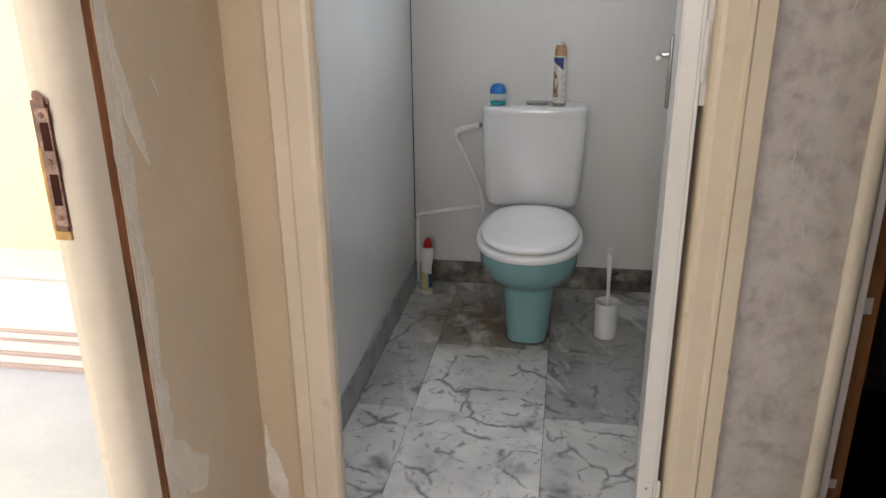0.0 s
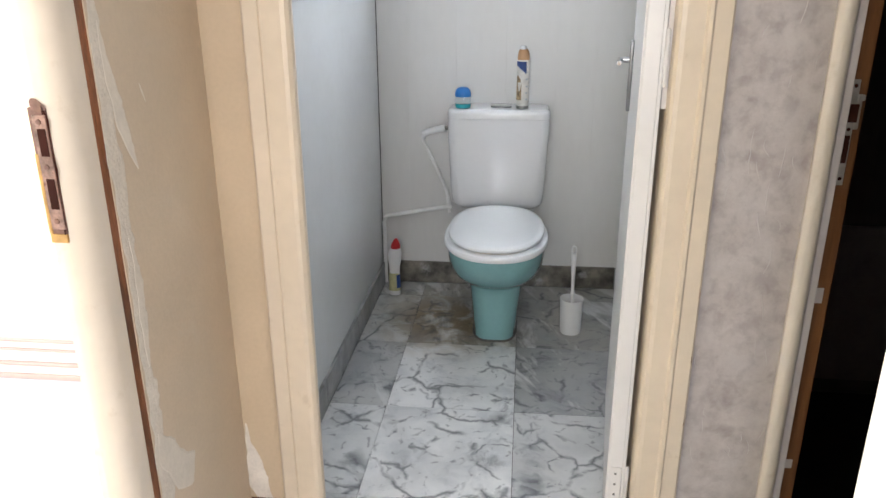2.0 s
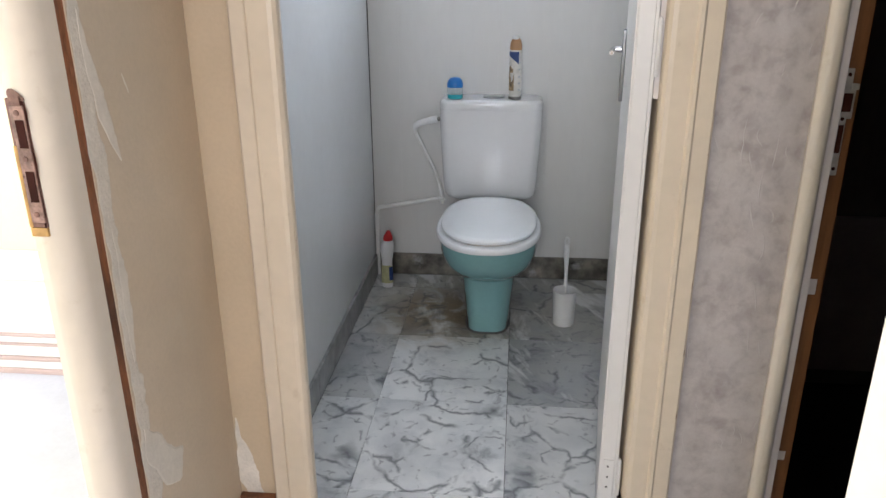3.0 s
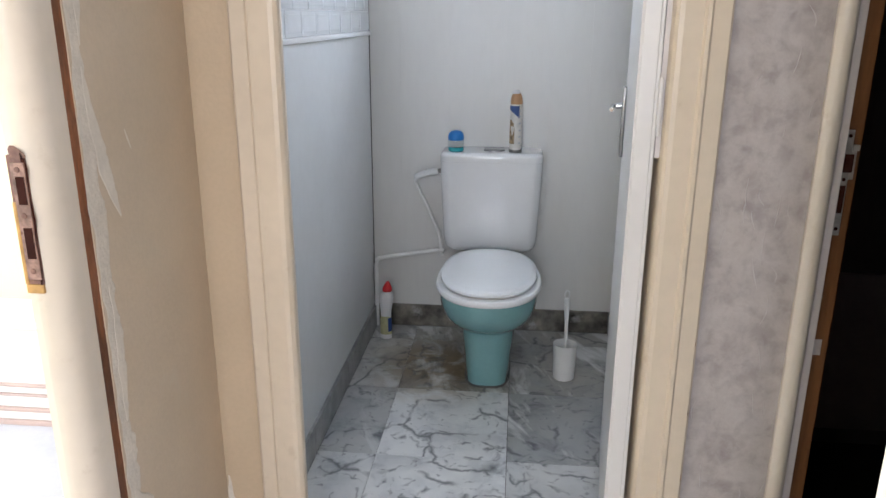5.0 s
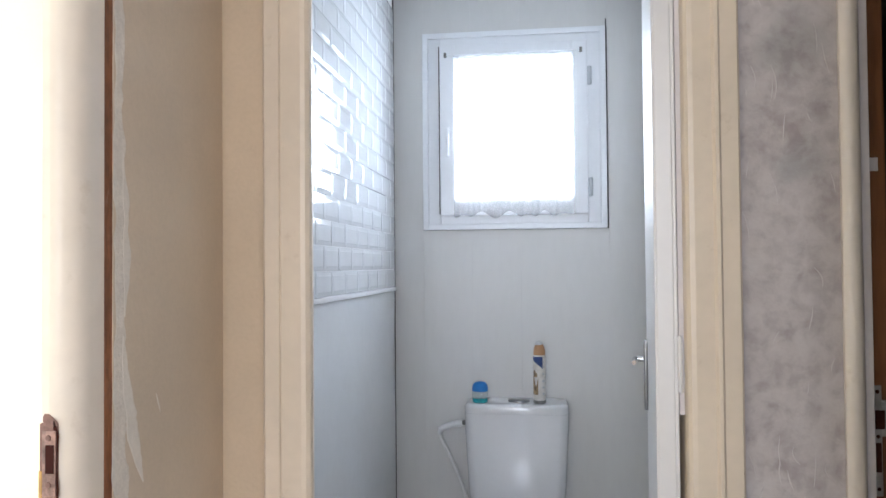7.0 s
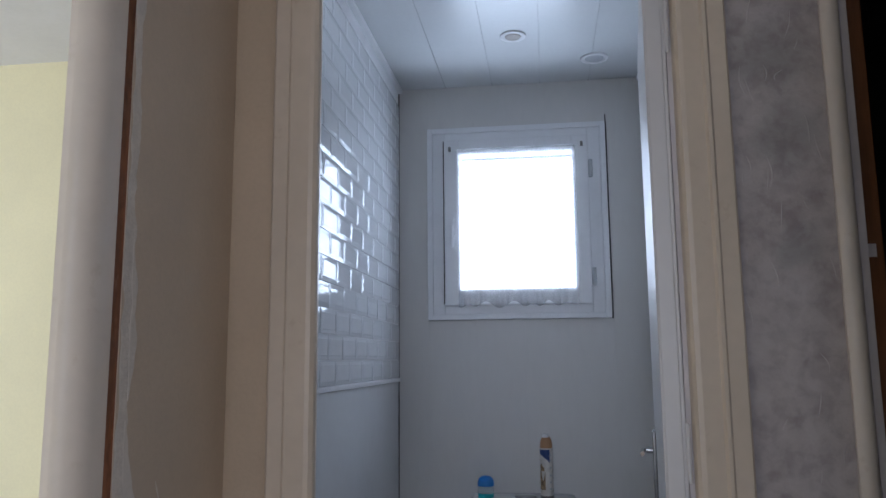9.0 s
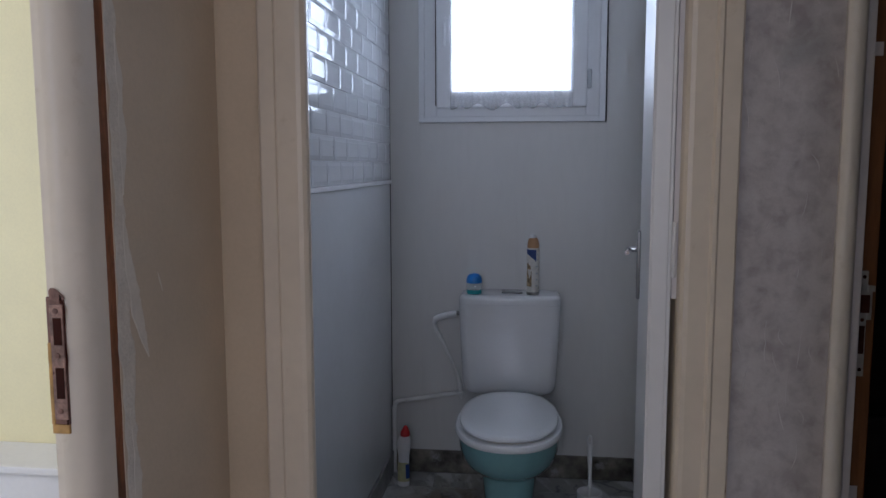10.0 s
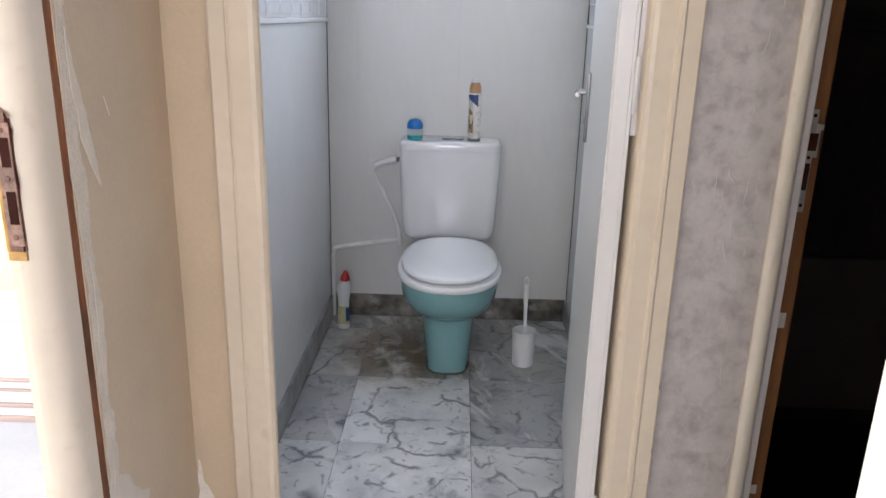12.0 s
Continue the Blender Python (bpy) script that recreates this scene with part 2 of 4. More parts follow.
BARE_WOOD = surface("bare_red_brown_wood", (0.25, 0.092, 0.036), 0.7, vary=0.6, scale=16, fine=150, bump=0.5, spots=((0.50, 0.36, 0.27), 0.7, 13), stretch=(1, 1, 0.3))
REBATE_WOOD = surface("varnished_brown_wood", (0.22, 0.095, 0.038), 0.45, vary=0.28, scale=18, fine=160, bump=0.2, stretch=(1, 1, 0.1))
DOOR_WHITE = surface("white_door_paint", (0.70, 0.68, 0.66), 0.35, vary=0.04, scale=3, fine=40, bump=0.08)
PVC = surface("white_wall_board", (0.665, 0.653, 0.632), 0.40, vary=0.035, scale=2.5, fine=45, bump=0.03, stretch=(1, 1, 0.25))
PANEL = surface("smooth_white_panel", (0.71, 0.72, 0.73), 0.20, vary=0.03, scale=2.5, fine=30, bump=0.03)
TRIM = surface("white_trim", (0.78, 0.78, 0.79), 0.3, vary=0.03, bump=0.03)
TILE = surface("white_glazed_tile", (0.73, 0.745, 0.765), 0.05, vary=0.02, scale=8, fine=20, bump=0.015, coat=0.4)
GROUT = surface("white_grout", (0.80, 0.80, 0.81), 0.8, vary=0.06, fine=200, bump=0.2)
CEIL = surface("white_ceiling_board", (0.72, 0.735, 0.74), 0.25, vary=0.03, scale=2, bump=0.03)
# dark backing and strips that give open gaps and joints their darkness
DARK_GAP = surface("dark_gap_fill", (0.10, 0.095, 0.09), 0.9, vary=0.2, bump=0.3)
WIN_WHITE = surface("white_window_plastic", (0.80, 0.81, 0.83), 0.3, vary=0.03, bump=0.03)
PORCELAIN = surface("white_glazed_ceramic", (0.73, 0.732, 0.738), 0.12, vary=0.02, scale=4, bump=0.0, coat=0.5)
TEAL = surface("teal_glazed_ceramic", (0.195, 0.385, 0.395), 0.13, vary=0.06, scale=6, bump=0.0, coat=0.4)
SEAT_WHITE = surface("white_seat_plastic", (0.78, 0.79, 0.80), 0.22, vary=0.02, bump=0.0)
PLASTIC = surface("white_plastic", (0.74, 0.74, 0.74), 0.4, vary=0.03, bump=0.04)
PIPE_WHITE = surface("white_painted_pipe", (0.84, 0.83, 0.81), 0.4, vary=0.08, scale=12, bump=0.1)
CHROME = surface("chrome", (0.62, 0.62, 0.63), 0.14, metal=1.0, vary=0.04, bump=0.0)
GREY_METAL = surface("brushed_grey_metal", (0.30, 0.30, 0.31), 0.32, metal=1.0, vary=0.1, bump=0.0)
STEEL = surface("worn_steel", (0.24, 0.235, 0.22), 0.42, metal=1.0, vary=0.25, scale=30, bump=0.15, spots=((0.16, 0.10, 0.06), 0.7, 45))
ZINC = surface("dull_zinc_plate", (0.50, 0.49, 0.47), 0.45, metal=0.6, vary=0.2, scale=30, bump=0.15, spots=((0.20, 0.15, 0.11), 0.7, 45))
RUST = surface("rusty_painted_steel", (0.21, 0.11, 0.085), 0.65, vary=0.4, scale=35, fine=150, bump=0.4, spots=((0.42, 0.36, 0.33), 0.9, 40))
PLATE_PINK = surface("paint_smeared_rusty_steel", (0.30, 0.18, 0.145), 0.6, vary=0.6, scale=45, fine=150, bump=0.5, spots=((0.09, 0.03, 0.018), 0.95, 75))
SLOT = surface("dark_rust_hole", (0.045, 0.014, 0.010), 0.8, vary=0.3, bump=0.0)
OCHRE = surface("chipped_ochre_wood", (0.52, 0.30, 0.10), 0.7, vary=0.3, scale=40, bump=0.4)
# black that stands for lack of light: unlit floor, hinge gap, keyhole
BLACK = surface("black_void_shade", (0.015, 0.012, 0.012), 0.8, vary=0.2, bump=0.1)
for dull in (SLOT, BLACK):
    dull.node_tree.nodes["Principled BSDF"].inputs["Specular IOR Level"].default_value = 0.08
# near-black colours that carry the gloom of the unlit room
DARK_ROOM = surface("near_black_room_shade", (0.045, 0.042, 0.042), 0.8, vary=0.15, bump=0.1)
DARK_WOOD = surface("near_black_wood", (0.034, 0.030, 0.030), 0.5, vary=0.3, scale=10, bump=0.2, stretch=(1, 1, 0.15))
YELLOW = surface("pale_yellow_wall_paint", (0.84, 0.775, 0.49), 0.7, vary=0.05, scale=3, fine=120, bump=0.12)
ROOM_WHITE = surface("white_room_paint", (0.78, 0.77, 0.76), 0.5, vary=0.04, bump=0.08)
PINK_TRIM = surface("pinkish_baseboard_paint", (0.52, 0.40, 0.37), 0.5, vary=0.1, bump=0.1)
GREY_FLOOR = surface("grey_vinyl_floor", (0.55, 0.57, 0.63), 0.4, vary=0.07, scale=4, bump=0.06)
BLUE_CAP = surface("blue_plastic", (0.012, 0.17, 0.50), 0.3, vary=0.05, bump=0.0)
TEAL_GEL = surface("turquoise_gel", (0.03, 0.36, 0.40), 0.2, vary=0.08, bump=0.0)
CLEAR = glass("clear_plastic", (0.82, 0.92, 0.94), 0.08)
RED = surface("red_plastic", (0.50, 0.015, 0.018), 0.35, vary=0.06, bump=0.0)
LABEL_BLUE = surface("dark_blue_print", (0.02, 0.055, 0.20), 0.4, vary=0.08, bump=0.0)
LABEL_YELLOW = surface("yellow_green_print", (0.50, 0.49, 0.27), 0.4, vary=0.15, scale=60, bump=0.0)
CAN_WHITE = surface("white_printed_tin", (0.70, 0.67, 0.62), 0.28, vary=0.05, scale=30, bump=0.0)
CAN_BROWN = surface("brown_printed_tin", (0.36, 0.25, 0.14), 0.35, vary=0.6, scale=90, bump=0.0)
CARAMEL = surface("caramel_plastic", (0.46, 0.25, 0.12), 0.35, vary=0.06, bump=0.0)
BULB = surface("dull_lamp_glass", (0.42, 0.38, 0.34), 0.3, vary=0.1, bump=0.0)
VENT_GREY = surface("grey_grille", (0.48, 0.50, 0.52), 0.4, vary=0.08, bump=0.0)
# lighter copy of the dark wood, for the light that reaches the drawer
DARK_WOOD_LIT = surface("lit_dark_wood", (0.11, 0.095, 0.095), 0.5, vary=0.15, scale=6, bump=0.1)
MARBLE = marble("veined_marble_floor", ((-0.16, -0.36, 0.0), 0.34))
MARBLE_SKIRT = surface("grey_brown_marble", (0.16, 0.145, 0.12), 0.3, vary=0.7, scale=16, fine=40, bump=0.0, spots=((0.42, 0.41, 0.40), 0.8, 9))
MARBLE_SIDE = surface("grey_marble", (0.30, 0.30, 0.30), 0.3, vary=0.4, scale=9, fine=40, bump=0.0, spots=((0.10, 0.10, 0.11), 0.8, 7))
PAPER = wallpaper()
FIBRE = surface("pale_paper_fibre", (0.545, 0.505, 0.48), 0.7, vary=0.08, bump=0.0)
NET = sheer()
PANE = glass("window_glass")
HINGE_BLUE = surface("dark_blue_plastic", (0.02, 0.03, 0.06), 0.4, vary=0.1, bump=0.0)

# ---------------------------------------------------------------- building helpers


def mesh_of(name, bm, material, smooth=False):
    me = bpy.data.meshes.new(name)
    bmesh.ops.recalc_face_normals(bm, faces=bm.faces)
    for f in bm.faces:
        f.smooth = smooth
    bm.to_mesh(me)
    bm.free()
    if smooth:
        me.set_sharp_from_angle(angle=radians(38))
    me.materials.append(material)
    return me


def thing(name, label, category, at=(0, 0, 0), group="", kind=""):
    ob = new(name)
    ob.empty_display_size = 0.05
    ob.location = at
    return tagged(ob, label, category, group, kind)


def part(name, bm, material, parent=None, label="", smooth=False):
    ob = new(name, mesh_of(name, bm, material, smooth))
    if parent is not None:
        ob.parent = parent
    if label:
        ob["label"] = label
    return ob


def solid(name, bm, material, label, category, kind="", smooth=False, group=""):
    return tagged(part(name, bm, material, None, "", smooth), label, category, group, kind)


def box(x0, x1, y0, y1, z0, z1, bevel=0.0, bm=None, seg=2):
    bm = bm or bmesh.new()
    made = bmesh.ops.create_cube(bm, size=1.0)["verts"]
    bmesh.ops.transform(bm, matrix=Matrix.LocRotScale(((x0 + x1) / 2, (y0 + y1) / 2, (z0 + z1) / 2), None, (x1 - x0, y1 - y0, z1 - z0)), verts=made)
    if bevel:
        edges = list({e for v in made for e in v.link_edges})
        bmesh.ops.bevel(bm, geom=edges, offset=bevel, segments=seg, affect="EDGES", profile=0.6)
    return bm


def loft(rings, bm=None, closed=True):
    bm = bm or bmesh.new()
    rows = [[bm.verts.new(p) for p in ring] for ring in rings]
    k = len(rows[0])
    for a, b in zip(rows, rows[1:]):
        for i in range(k):
            bm.faces.new((a[i], a[(i + 1) % k], b[(i + 1) % k], b[i]))
    if closed:
        bm.faces.new(rows[0][::-1])
        bm.faces.new(rows[-1])
    return bm


def lathe(profile, x=0.0, y=0.0, sides=28, bm=None, oval=1.0):
    rings = [[(x + r * math.cos(2 * math.pi * i / sides), y + r * oval * math.sin(2 * math.pi * i / sides), z) for i in range(sides)] for r, z in profile]
    return loft(rings, bm)


def post(outline, z0, z1, bm=None):
    """A moulding of the given plan outline, standing from z0 to z1."""
    return loft([[(x, y, z0) for x, y in outline], [(x, y, z1) for x, y in outline]], bm)


def smooth_line(points, steps=6):
    pts = [Vector(p) for p in points]
    out = []
    for i in range(len(pts) - 1):
        p0, p1, p2, p3 = pts[max(i - 1, 0)], pts[i], pts[i + 1], pts[min(i + 2, len(pts) - 1)]
        for k in range(steps):
            t = k / steps
            out.append(0.5 * (2 * p1 + (p2 - p0) * t + (2 * p0 - 5 * p1 + 4 * p2 - p3) * t * t + (3 * p1 - p0 - 3 * p2 + p3) * t ** 3))
    return out + [pts[-1]]


def tube(points, radius, sides=12, bm=None):
    pts = [Vector(p) for p in points]
    rings, up = [], Vector((0.31, 0.2, 0.93)).normalized()
    for i, p in enumerate(pts):
        d = (pts[min(i + 1, len(pts) - 1)] - pts[max(i - 1, 0)]).normalized()
        side = d.cross(up).normalized()
        top = side.cross(d).normalized()
        r = radius[i] if isinstance(radius, (list, tuple)) else radius
        rings.append([p + r * (math.cos(2 * math.pi * k / sides) * side + math.sin(2 * math.pi * k / sides) * top) for k in range(sides)])
    return loft(rings, bm)


def egg(hw, front, back, z, x=0.0, power=2.2, sides=48, widest=0.45):
    """An egg-shaped plan ring: half width, front and back y, squarer the higher the power."""
    mid = front + (back - front) * widest
    ring = []
    for i in range(sides):
        a = 2 * math.pi * i / sides
        c, s = math.cos(a), math.sin(a)
        u = math.copysign(abs(c) ** (2 / power), c)
        v = math.copysign(abs(s) ** (2 / power), s)
        ring.append((x + hw * u, mid + v * ((back - mid) if v > 0 else (mid - front)), z))
    return ring


def round_rect(hw, y0, y1, z, r, x=0.0, n=6):
    pts = []
    for cx, cy, a0 in ((x + hw - r, y1 - r, 0), (x - hw + r, y1 - r, 90), (x - hw + r, y0 + r, 180), (x + hw - r, y0 + r, 270)):
        for k in range(n + 1):
            a = radians(a0 + 90 * k / n)
            pts.append((cx + r * math.cos(a), cy + r * math.sin(a), z))
    return pts


rnd = random.Random(5)


def ragged(name, spine, parent, face, label, material=FILLER, rise=0.0):
    """A thin ragged flake or skim on a wall face. spine: (along, z, half width); face maps (along, z, lift) to a place."""
    bm = bmesh.new()
    rows = []
    for i in range(len(spine) - 1):
        a, b = spine[i], spine[i + 1]
        steps = max(2, int(abs(b[1] - a[1]) / 0.007))
        for k in range(steps):
            t = k / steps
            rows.append(tuple(a[q] + (b[q] - a[q]) * t for q in range(3)))
    rows.append(spine[-1])
    last = None
    for c, z, w in rows:
        j = 0.8 * w
        lo = c - w + j * noise.noise((c * 9, z * 23.0, 1.7))
        hi = c + w + j * (1.2 * noise.noise((c * 7, z * 21.0, 8.3)) + 0.5 * noise.noise((c * 7, z * 75.0, 3.1)))
        cur = [bm.verts.new(face(lo, z, 0.0)), bm.verts.new(face(lo + 0.15 * w, z, 0.0003 + 0.3 * rise)), bm.verts.new(face(hi - 0.2 * w, z, 0.0003 + 0.3 * rise)), bm.verts.new(face(hi, z, 0.0))]
        if last:
            for q in range(3):
                bm.faces.new((last[q], last[q + 1], cur[q + 1], cur[q]))
        last = cur
    return part(name, bm, material, parent, label)


# ---------------------------------------------------------------- setting
XL, XR, ZC = -0.472, 0.490, 2.336      # inner faces and ceiling of the toilet room
YE = -1.610                            # hall face of the end wall
TRIM_Z = 1.160

floor = solid("floor", box(-4.0, 3.2, -4.7, 0.35, -0.12, -0.004), DARK_GAP, "grey-white marble tiled floor of the toilet room", "floor", "structure")

# back wall with the window opening through it
bm = box(-0.62, -0.315, 0.004, 0.26, -0.005, 2.6)
box(0.312, 0.62, 0.004, 0.26, -0.005, 2.6, bm=bm)
box(-0.315, 0.312, 0.004, 0.26, -0.005, 1.43, bm=bm)
box(-0.315, 0.312, 0.004, 0.26, 2.115, 2.6, bm=bm)
wall_back = solid("wall_back", bm, DARK_GAP, "back wall clad with white vertical boards", "wall", "structure")
wall_left = solid("wall_left", box(-0.585, XL - 0.010, -1.495, 0.003, -0.005, 2.6), DARK_GAP, "side wall with smooth white panel under white tiles", "wall", "structure")
wall_right = solid("wall_right", box(XR + 0.010, 0.60, -1.495, 0.003, -0.005, 2.6), DARK_GAP, "side wall behind the door with white panel and tiles", "wall", "structure")
bm = box(-0.59, 0.61, -1.50, 0.05, ZC, ZC + 0.06)
for k in range(6):
    x = -0.47 + k * 0.19
    box(x + 0.001, x + 0.1885, -1.499, 0.004, ZC - 0.004, ZC + 0.001, 0.0006, bm=bm, seg=1)
ceiling = solid("ceiling", bm, CEIL, "glossy white boarded ceiling of the toilet room", "ceiling", "structure")

# end wall of the hall, left beige and right papered
bm = box(-0.620, -0.342, YE, -1.497, -0.005, 2.6)
wall_end_left = solid("wall_end_left", bm, BEIGE_SHADED, "narrow beige wall beside the door frame, its shade put into the colour", "wall", "structure")
wall_end_right = solid("wall_end_right", box(0.369, 0.6068, YE, -1.497, -0.005, 2.6), PAPER, "narrow wall with pinkish grey mottled wallpaper", "wall", "structure")
wall_end_head = solid("wall_end_head", box(-0.342, 0.369, YE, -1.497, 2.09, 2.6), BEIGE, "beige wall above the toilet door", "wall", "structure")

# hall walls
wall_hall_left = solid("wall_hall_left", post([(-0.478, -2.016), (-0.440, -2.016), (-0.473, YE - 0.0005), (-0.511, YE - 0.0005)], -0.005, 2.6), BEIGE, "beige painted hall wall with peeling paint", "wall", "structure")
bm = box(-0.482, -0.442, -4.62, -2.93, -0.005, 2.6)
box(-0.482, -0.442, -2.93, -2.016, 2.141, 2.6, bm=bm)
wall_hall_near = solid("wall_hall_near", bm, BEIGE, "beige painted hall wall beyond the doorway", "wall", "structure")
bm = box(0.665, 0.765, -4.62, -2.38, -0.005, 2.6)
box(0.665, 0.765, -2.38, -1.62, 2.12, 2.6, bm=bm)
wall_hall_right = solid("wall_hall_right", bm, PAPER, "wallpapered hall wall round the dark doorway", "wall", "structure")
# unseen wall; its opening is only assumed, to let the added lamp in
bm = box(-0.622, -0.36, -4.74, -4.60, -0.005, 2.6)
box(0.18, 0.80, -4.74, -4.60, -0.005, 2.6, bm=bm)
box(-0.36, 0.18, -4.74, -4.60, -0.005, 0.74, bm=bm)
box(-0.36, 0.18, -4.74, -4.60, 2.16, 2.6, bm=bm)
wall_hall_back = solid("wall_hall_back", bm, BEIGE, "unseen hall wall with an opening added for the lamp", "wall", "structure")
ceiling_hall = solid("ceiling_hall", box(-0.70, 0.85, -4.74, -1.497, 2.50, 2.58), ROOM_WHITE, "white hall ceiling", "ceiling", "structure")

solid("floor_hall", box(-0.481, 0.700, -4.60, -1.812, -0.0035, 0.0), GREY_FLOOR, "grey smooth hall floor", "floor", "structure")

# bright room beyond the left doorway
solid("floor_room", box(-3.6, -0.4815, -4.6, -0.60, -0.005, 0.004), GREY_FLOOR, "pale grey smooth floor of the bright room", "floor", "structure")
solid("wall_room_far", box(-3.7, -0.585, -0.74, -0.62, -0.005, 2.6), YELLOW, "pale yellow painted wall of the bright room", "wall", "structure")
bm = box(-3.7, -3.5, -4.7, -3.25, -0.005, 2.6)
box(-3.7, -3.5, -1.65, -0.60, -0.005, 2.6, bm=bm)
box(-3.7, -3.5, -3.25, -1.65, -0.005, 0.78, bm=bm)
box(-3.7, -3.5, -3.25, -1.65, 2.12, 2.6, bm=bm)
solid("wall_room_window", bm, YELLOW, "yellow wall with the bright room's window opening", "wall", "structure")
solid("wall_room_near", box(-3.7, -0.60, -4.7, -4.6, -0.005, 2.6), YELLOW, "pale yellow wall behind the doorway", "wall", "structure")
solid("ceiling_room", box(-3.7, -0.63, -4.7, -0.60, 2.22, 2.30), ROOM_WHITE, "white ceiling of the bright room", "ceiling", "structure")

# unlit room beyond the right doorway; its darkness is put into near-black colours
solid("floor_dark_room", box(0.701, 3.0, -4.0, -0.30, -0.005, 0.004), BLACK, "floor of the unlit room, coloured black for lack of light", "floor", "structure")
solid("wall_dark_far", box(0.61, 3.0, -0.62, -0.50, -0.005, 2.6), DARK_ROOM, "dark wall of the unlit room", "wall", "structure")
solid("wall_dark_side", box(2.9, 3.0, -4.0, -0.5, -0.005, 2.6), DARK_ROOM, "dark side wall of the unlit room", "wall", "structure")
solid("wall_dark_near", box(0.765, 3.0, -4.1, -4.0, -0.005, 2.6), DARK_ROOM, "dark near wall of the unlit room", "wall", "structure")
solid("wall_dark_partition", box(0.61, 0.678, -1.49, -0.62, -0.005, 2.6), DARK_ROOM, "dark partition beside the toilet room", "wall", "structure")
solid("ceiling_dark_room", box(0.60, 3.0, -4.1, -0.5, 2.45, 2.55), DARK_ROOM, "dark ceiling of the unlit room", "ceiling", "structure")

# wall boards of the back wall, round the window
boards = []
edges = [XL + 0.0025, -0.355 + 0.0, -0.168, 0.02, 0.208, 0.352, XR - 0.0025]
WX0, WX1, WZ0, WZ1 = -0.355, 0.351, 1.391, 2.156
for a, b in zip(edges, edges[1:]):
    inside = a >= WX0 - 0.001 and b <= WX1 + 0.002
    spans = [(0.090, WZ0 - 0.001), (WZ1 + 0.001, ZC - 0.006)] if inside else [(0.090, ZC - 0.006)]
    for z0, z1 in spans:
        left = a + 0.00007
        ob = part("wall_board", box(left, b - 0.00007, -0.006, 0.003, z0, z1, 0.00022, seg=1), PVC, wall_back)

# left panel, its trim, and the tiled field above
part("wall_panel", box(XL - 0.008, XL, -1.494, -0.008, 0.088, TRIM_Z - 0.002, 0.001, seg=1), PANEL, wall_left)
part("tile_trim", box(XL - 0.008, XL + 0.007, -1.494, -0.004, TRIM_Z - 0.002, TRIM_Z + 0.012, 0.003), TRIM, wall_left)
part("grout_bed", box(XL - 0.008, XL - 0.003, -1.494, -0.0075, TRIM_Z + 0.012, ZC - 0.005), GROUT, wall_left)
part("ceiling_trim", box(XL - 0.006, XL + 0.016, -1.494, -0.004, ZC - 0.022, ZC - 0.0045, 0.006), TRIM, wall_left)
part("wall_panel", box(XR, XR + 0.008, -1.494, -0.008, 0.088, TRIM_Z - 0.002, 0.001, seg=1), PANEL, wall_right)
part("tile_trim", box(XR - 0.007, XR + 0.008, -1.494, -0.004, TRIM_Z - 0.002, TRIM_Z + 0.012, 0.003), TRIM, wall_right)
part("grout_bed", box(XR + 0.003, XR + 0.008, -1.494, -0.010, TRIM_Z + 0.012, ZC - 0.005), GROUT, wall_right)
part("ceiling_trim", box(XR - 0.016, XR + 0.006, -1.494, -0.004, ZC - 0.022, ZC - 0.0045, 0.006), TRIM, wall_right)

# marble skirting
solid("baseboard_back", box(XL + 0.012, XR - 0.012, -0.014, 0.003, 0.0, 0.092, 0.0015, seg=1), MARBLE_SKIRT, "grey brown marble skirting along the back wall", "skirting", "structure")
bm = box(XL - 0.009, XL + 0.010, -0.560, -0.001, 0.0, 0.090, 0.0015, seg=1)
box(XL - 0.009, XL + 0.010, -1.000, -0.562, 0.0, 0.090, 0.0015, bm=bm, seg=1)
box(XL - 0.009, XL + 0.010, -1.494, -1.002, 0.0, 0.090, 0.0015, bm=bm, seg=1)
solid("baseboard_left", bm, MARBLE_SIDE, "grey marble skirting along the panelled side wall", "skirting", "structure")
solid("baseboard_right", box(XR - 0.010, XR + 0.009, -1.494, -0.001, 0.0, 0.090, 0.0015, seg=1), MARBLE_SIDE, "grey marble skirting behind the door", "skirting", "structure")

# ---------------------------------------------------------------- window
window = thing("window_1", "white framed window with bright daylight behind", "window", (0, 0, WZ0), "", "structure")


def ring_frame(x0, x1, z0, z1, wide, y0, y1, bevel):
    bm = box(x0, x0 + wide, y0, y1, z0, z1, bevel)
    box(x1 - wide, x1, y0, y1, z0, z1, bevel, bm=bm)
    box(x0 + wide - 0.001, x1 - wide + 0.001, y0 + 0.0006, y1, z0, z0 + wide, bevel, bm=bm)
    box(x0 + wide - 0.001, x1 - wide + 0.001, y0 + 0.0006, y1, z1 - wide, z1, bevel, bm=bm)
    return bm


def on(parent, ob):
    """Hangs ob under parent without moving it."""
    ob.parent = parent
    ob.matrix_parent_inverse = Matrix.Translation(parent.location).inverted()
    return ob


on(window, part("casing", ring_frame(-0.355, 0.345, WZ0, WZ1, 0.022, -0.022, 0.012, 0.003), WIN_WHITE))
on(window, part("window_frame", ring_frame(-0.3345, 0.3245, WZ0 + 0.0205, WZ1 - 0.0205, 0.050, -0.014, 0.06, 0.004), WIN_WHITE))
sash = on(window, part("sash", ring_frame(-0.2865, 0.2765, 1.4445, 2.1025, 0.0625, -0.034, 0.03, 0.006), WIN_WHITE))
pane = on(window, part("pane", box(-0.226, 0.216, -0.002, 0.003, 1.505, 2.042), PANE))
pane.visible_shadow = False
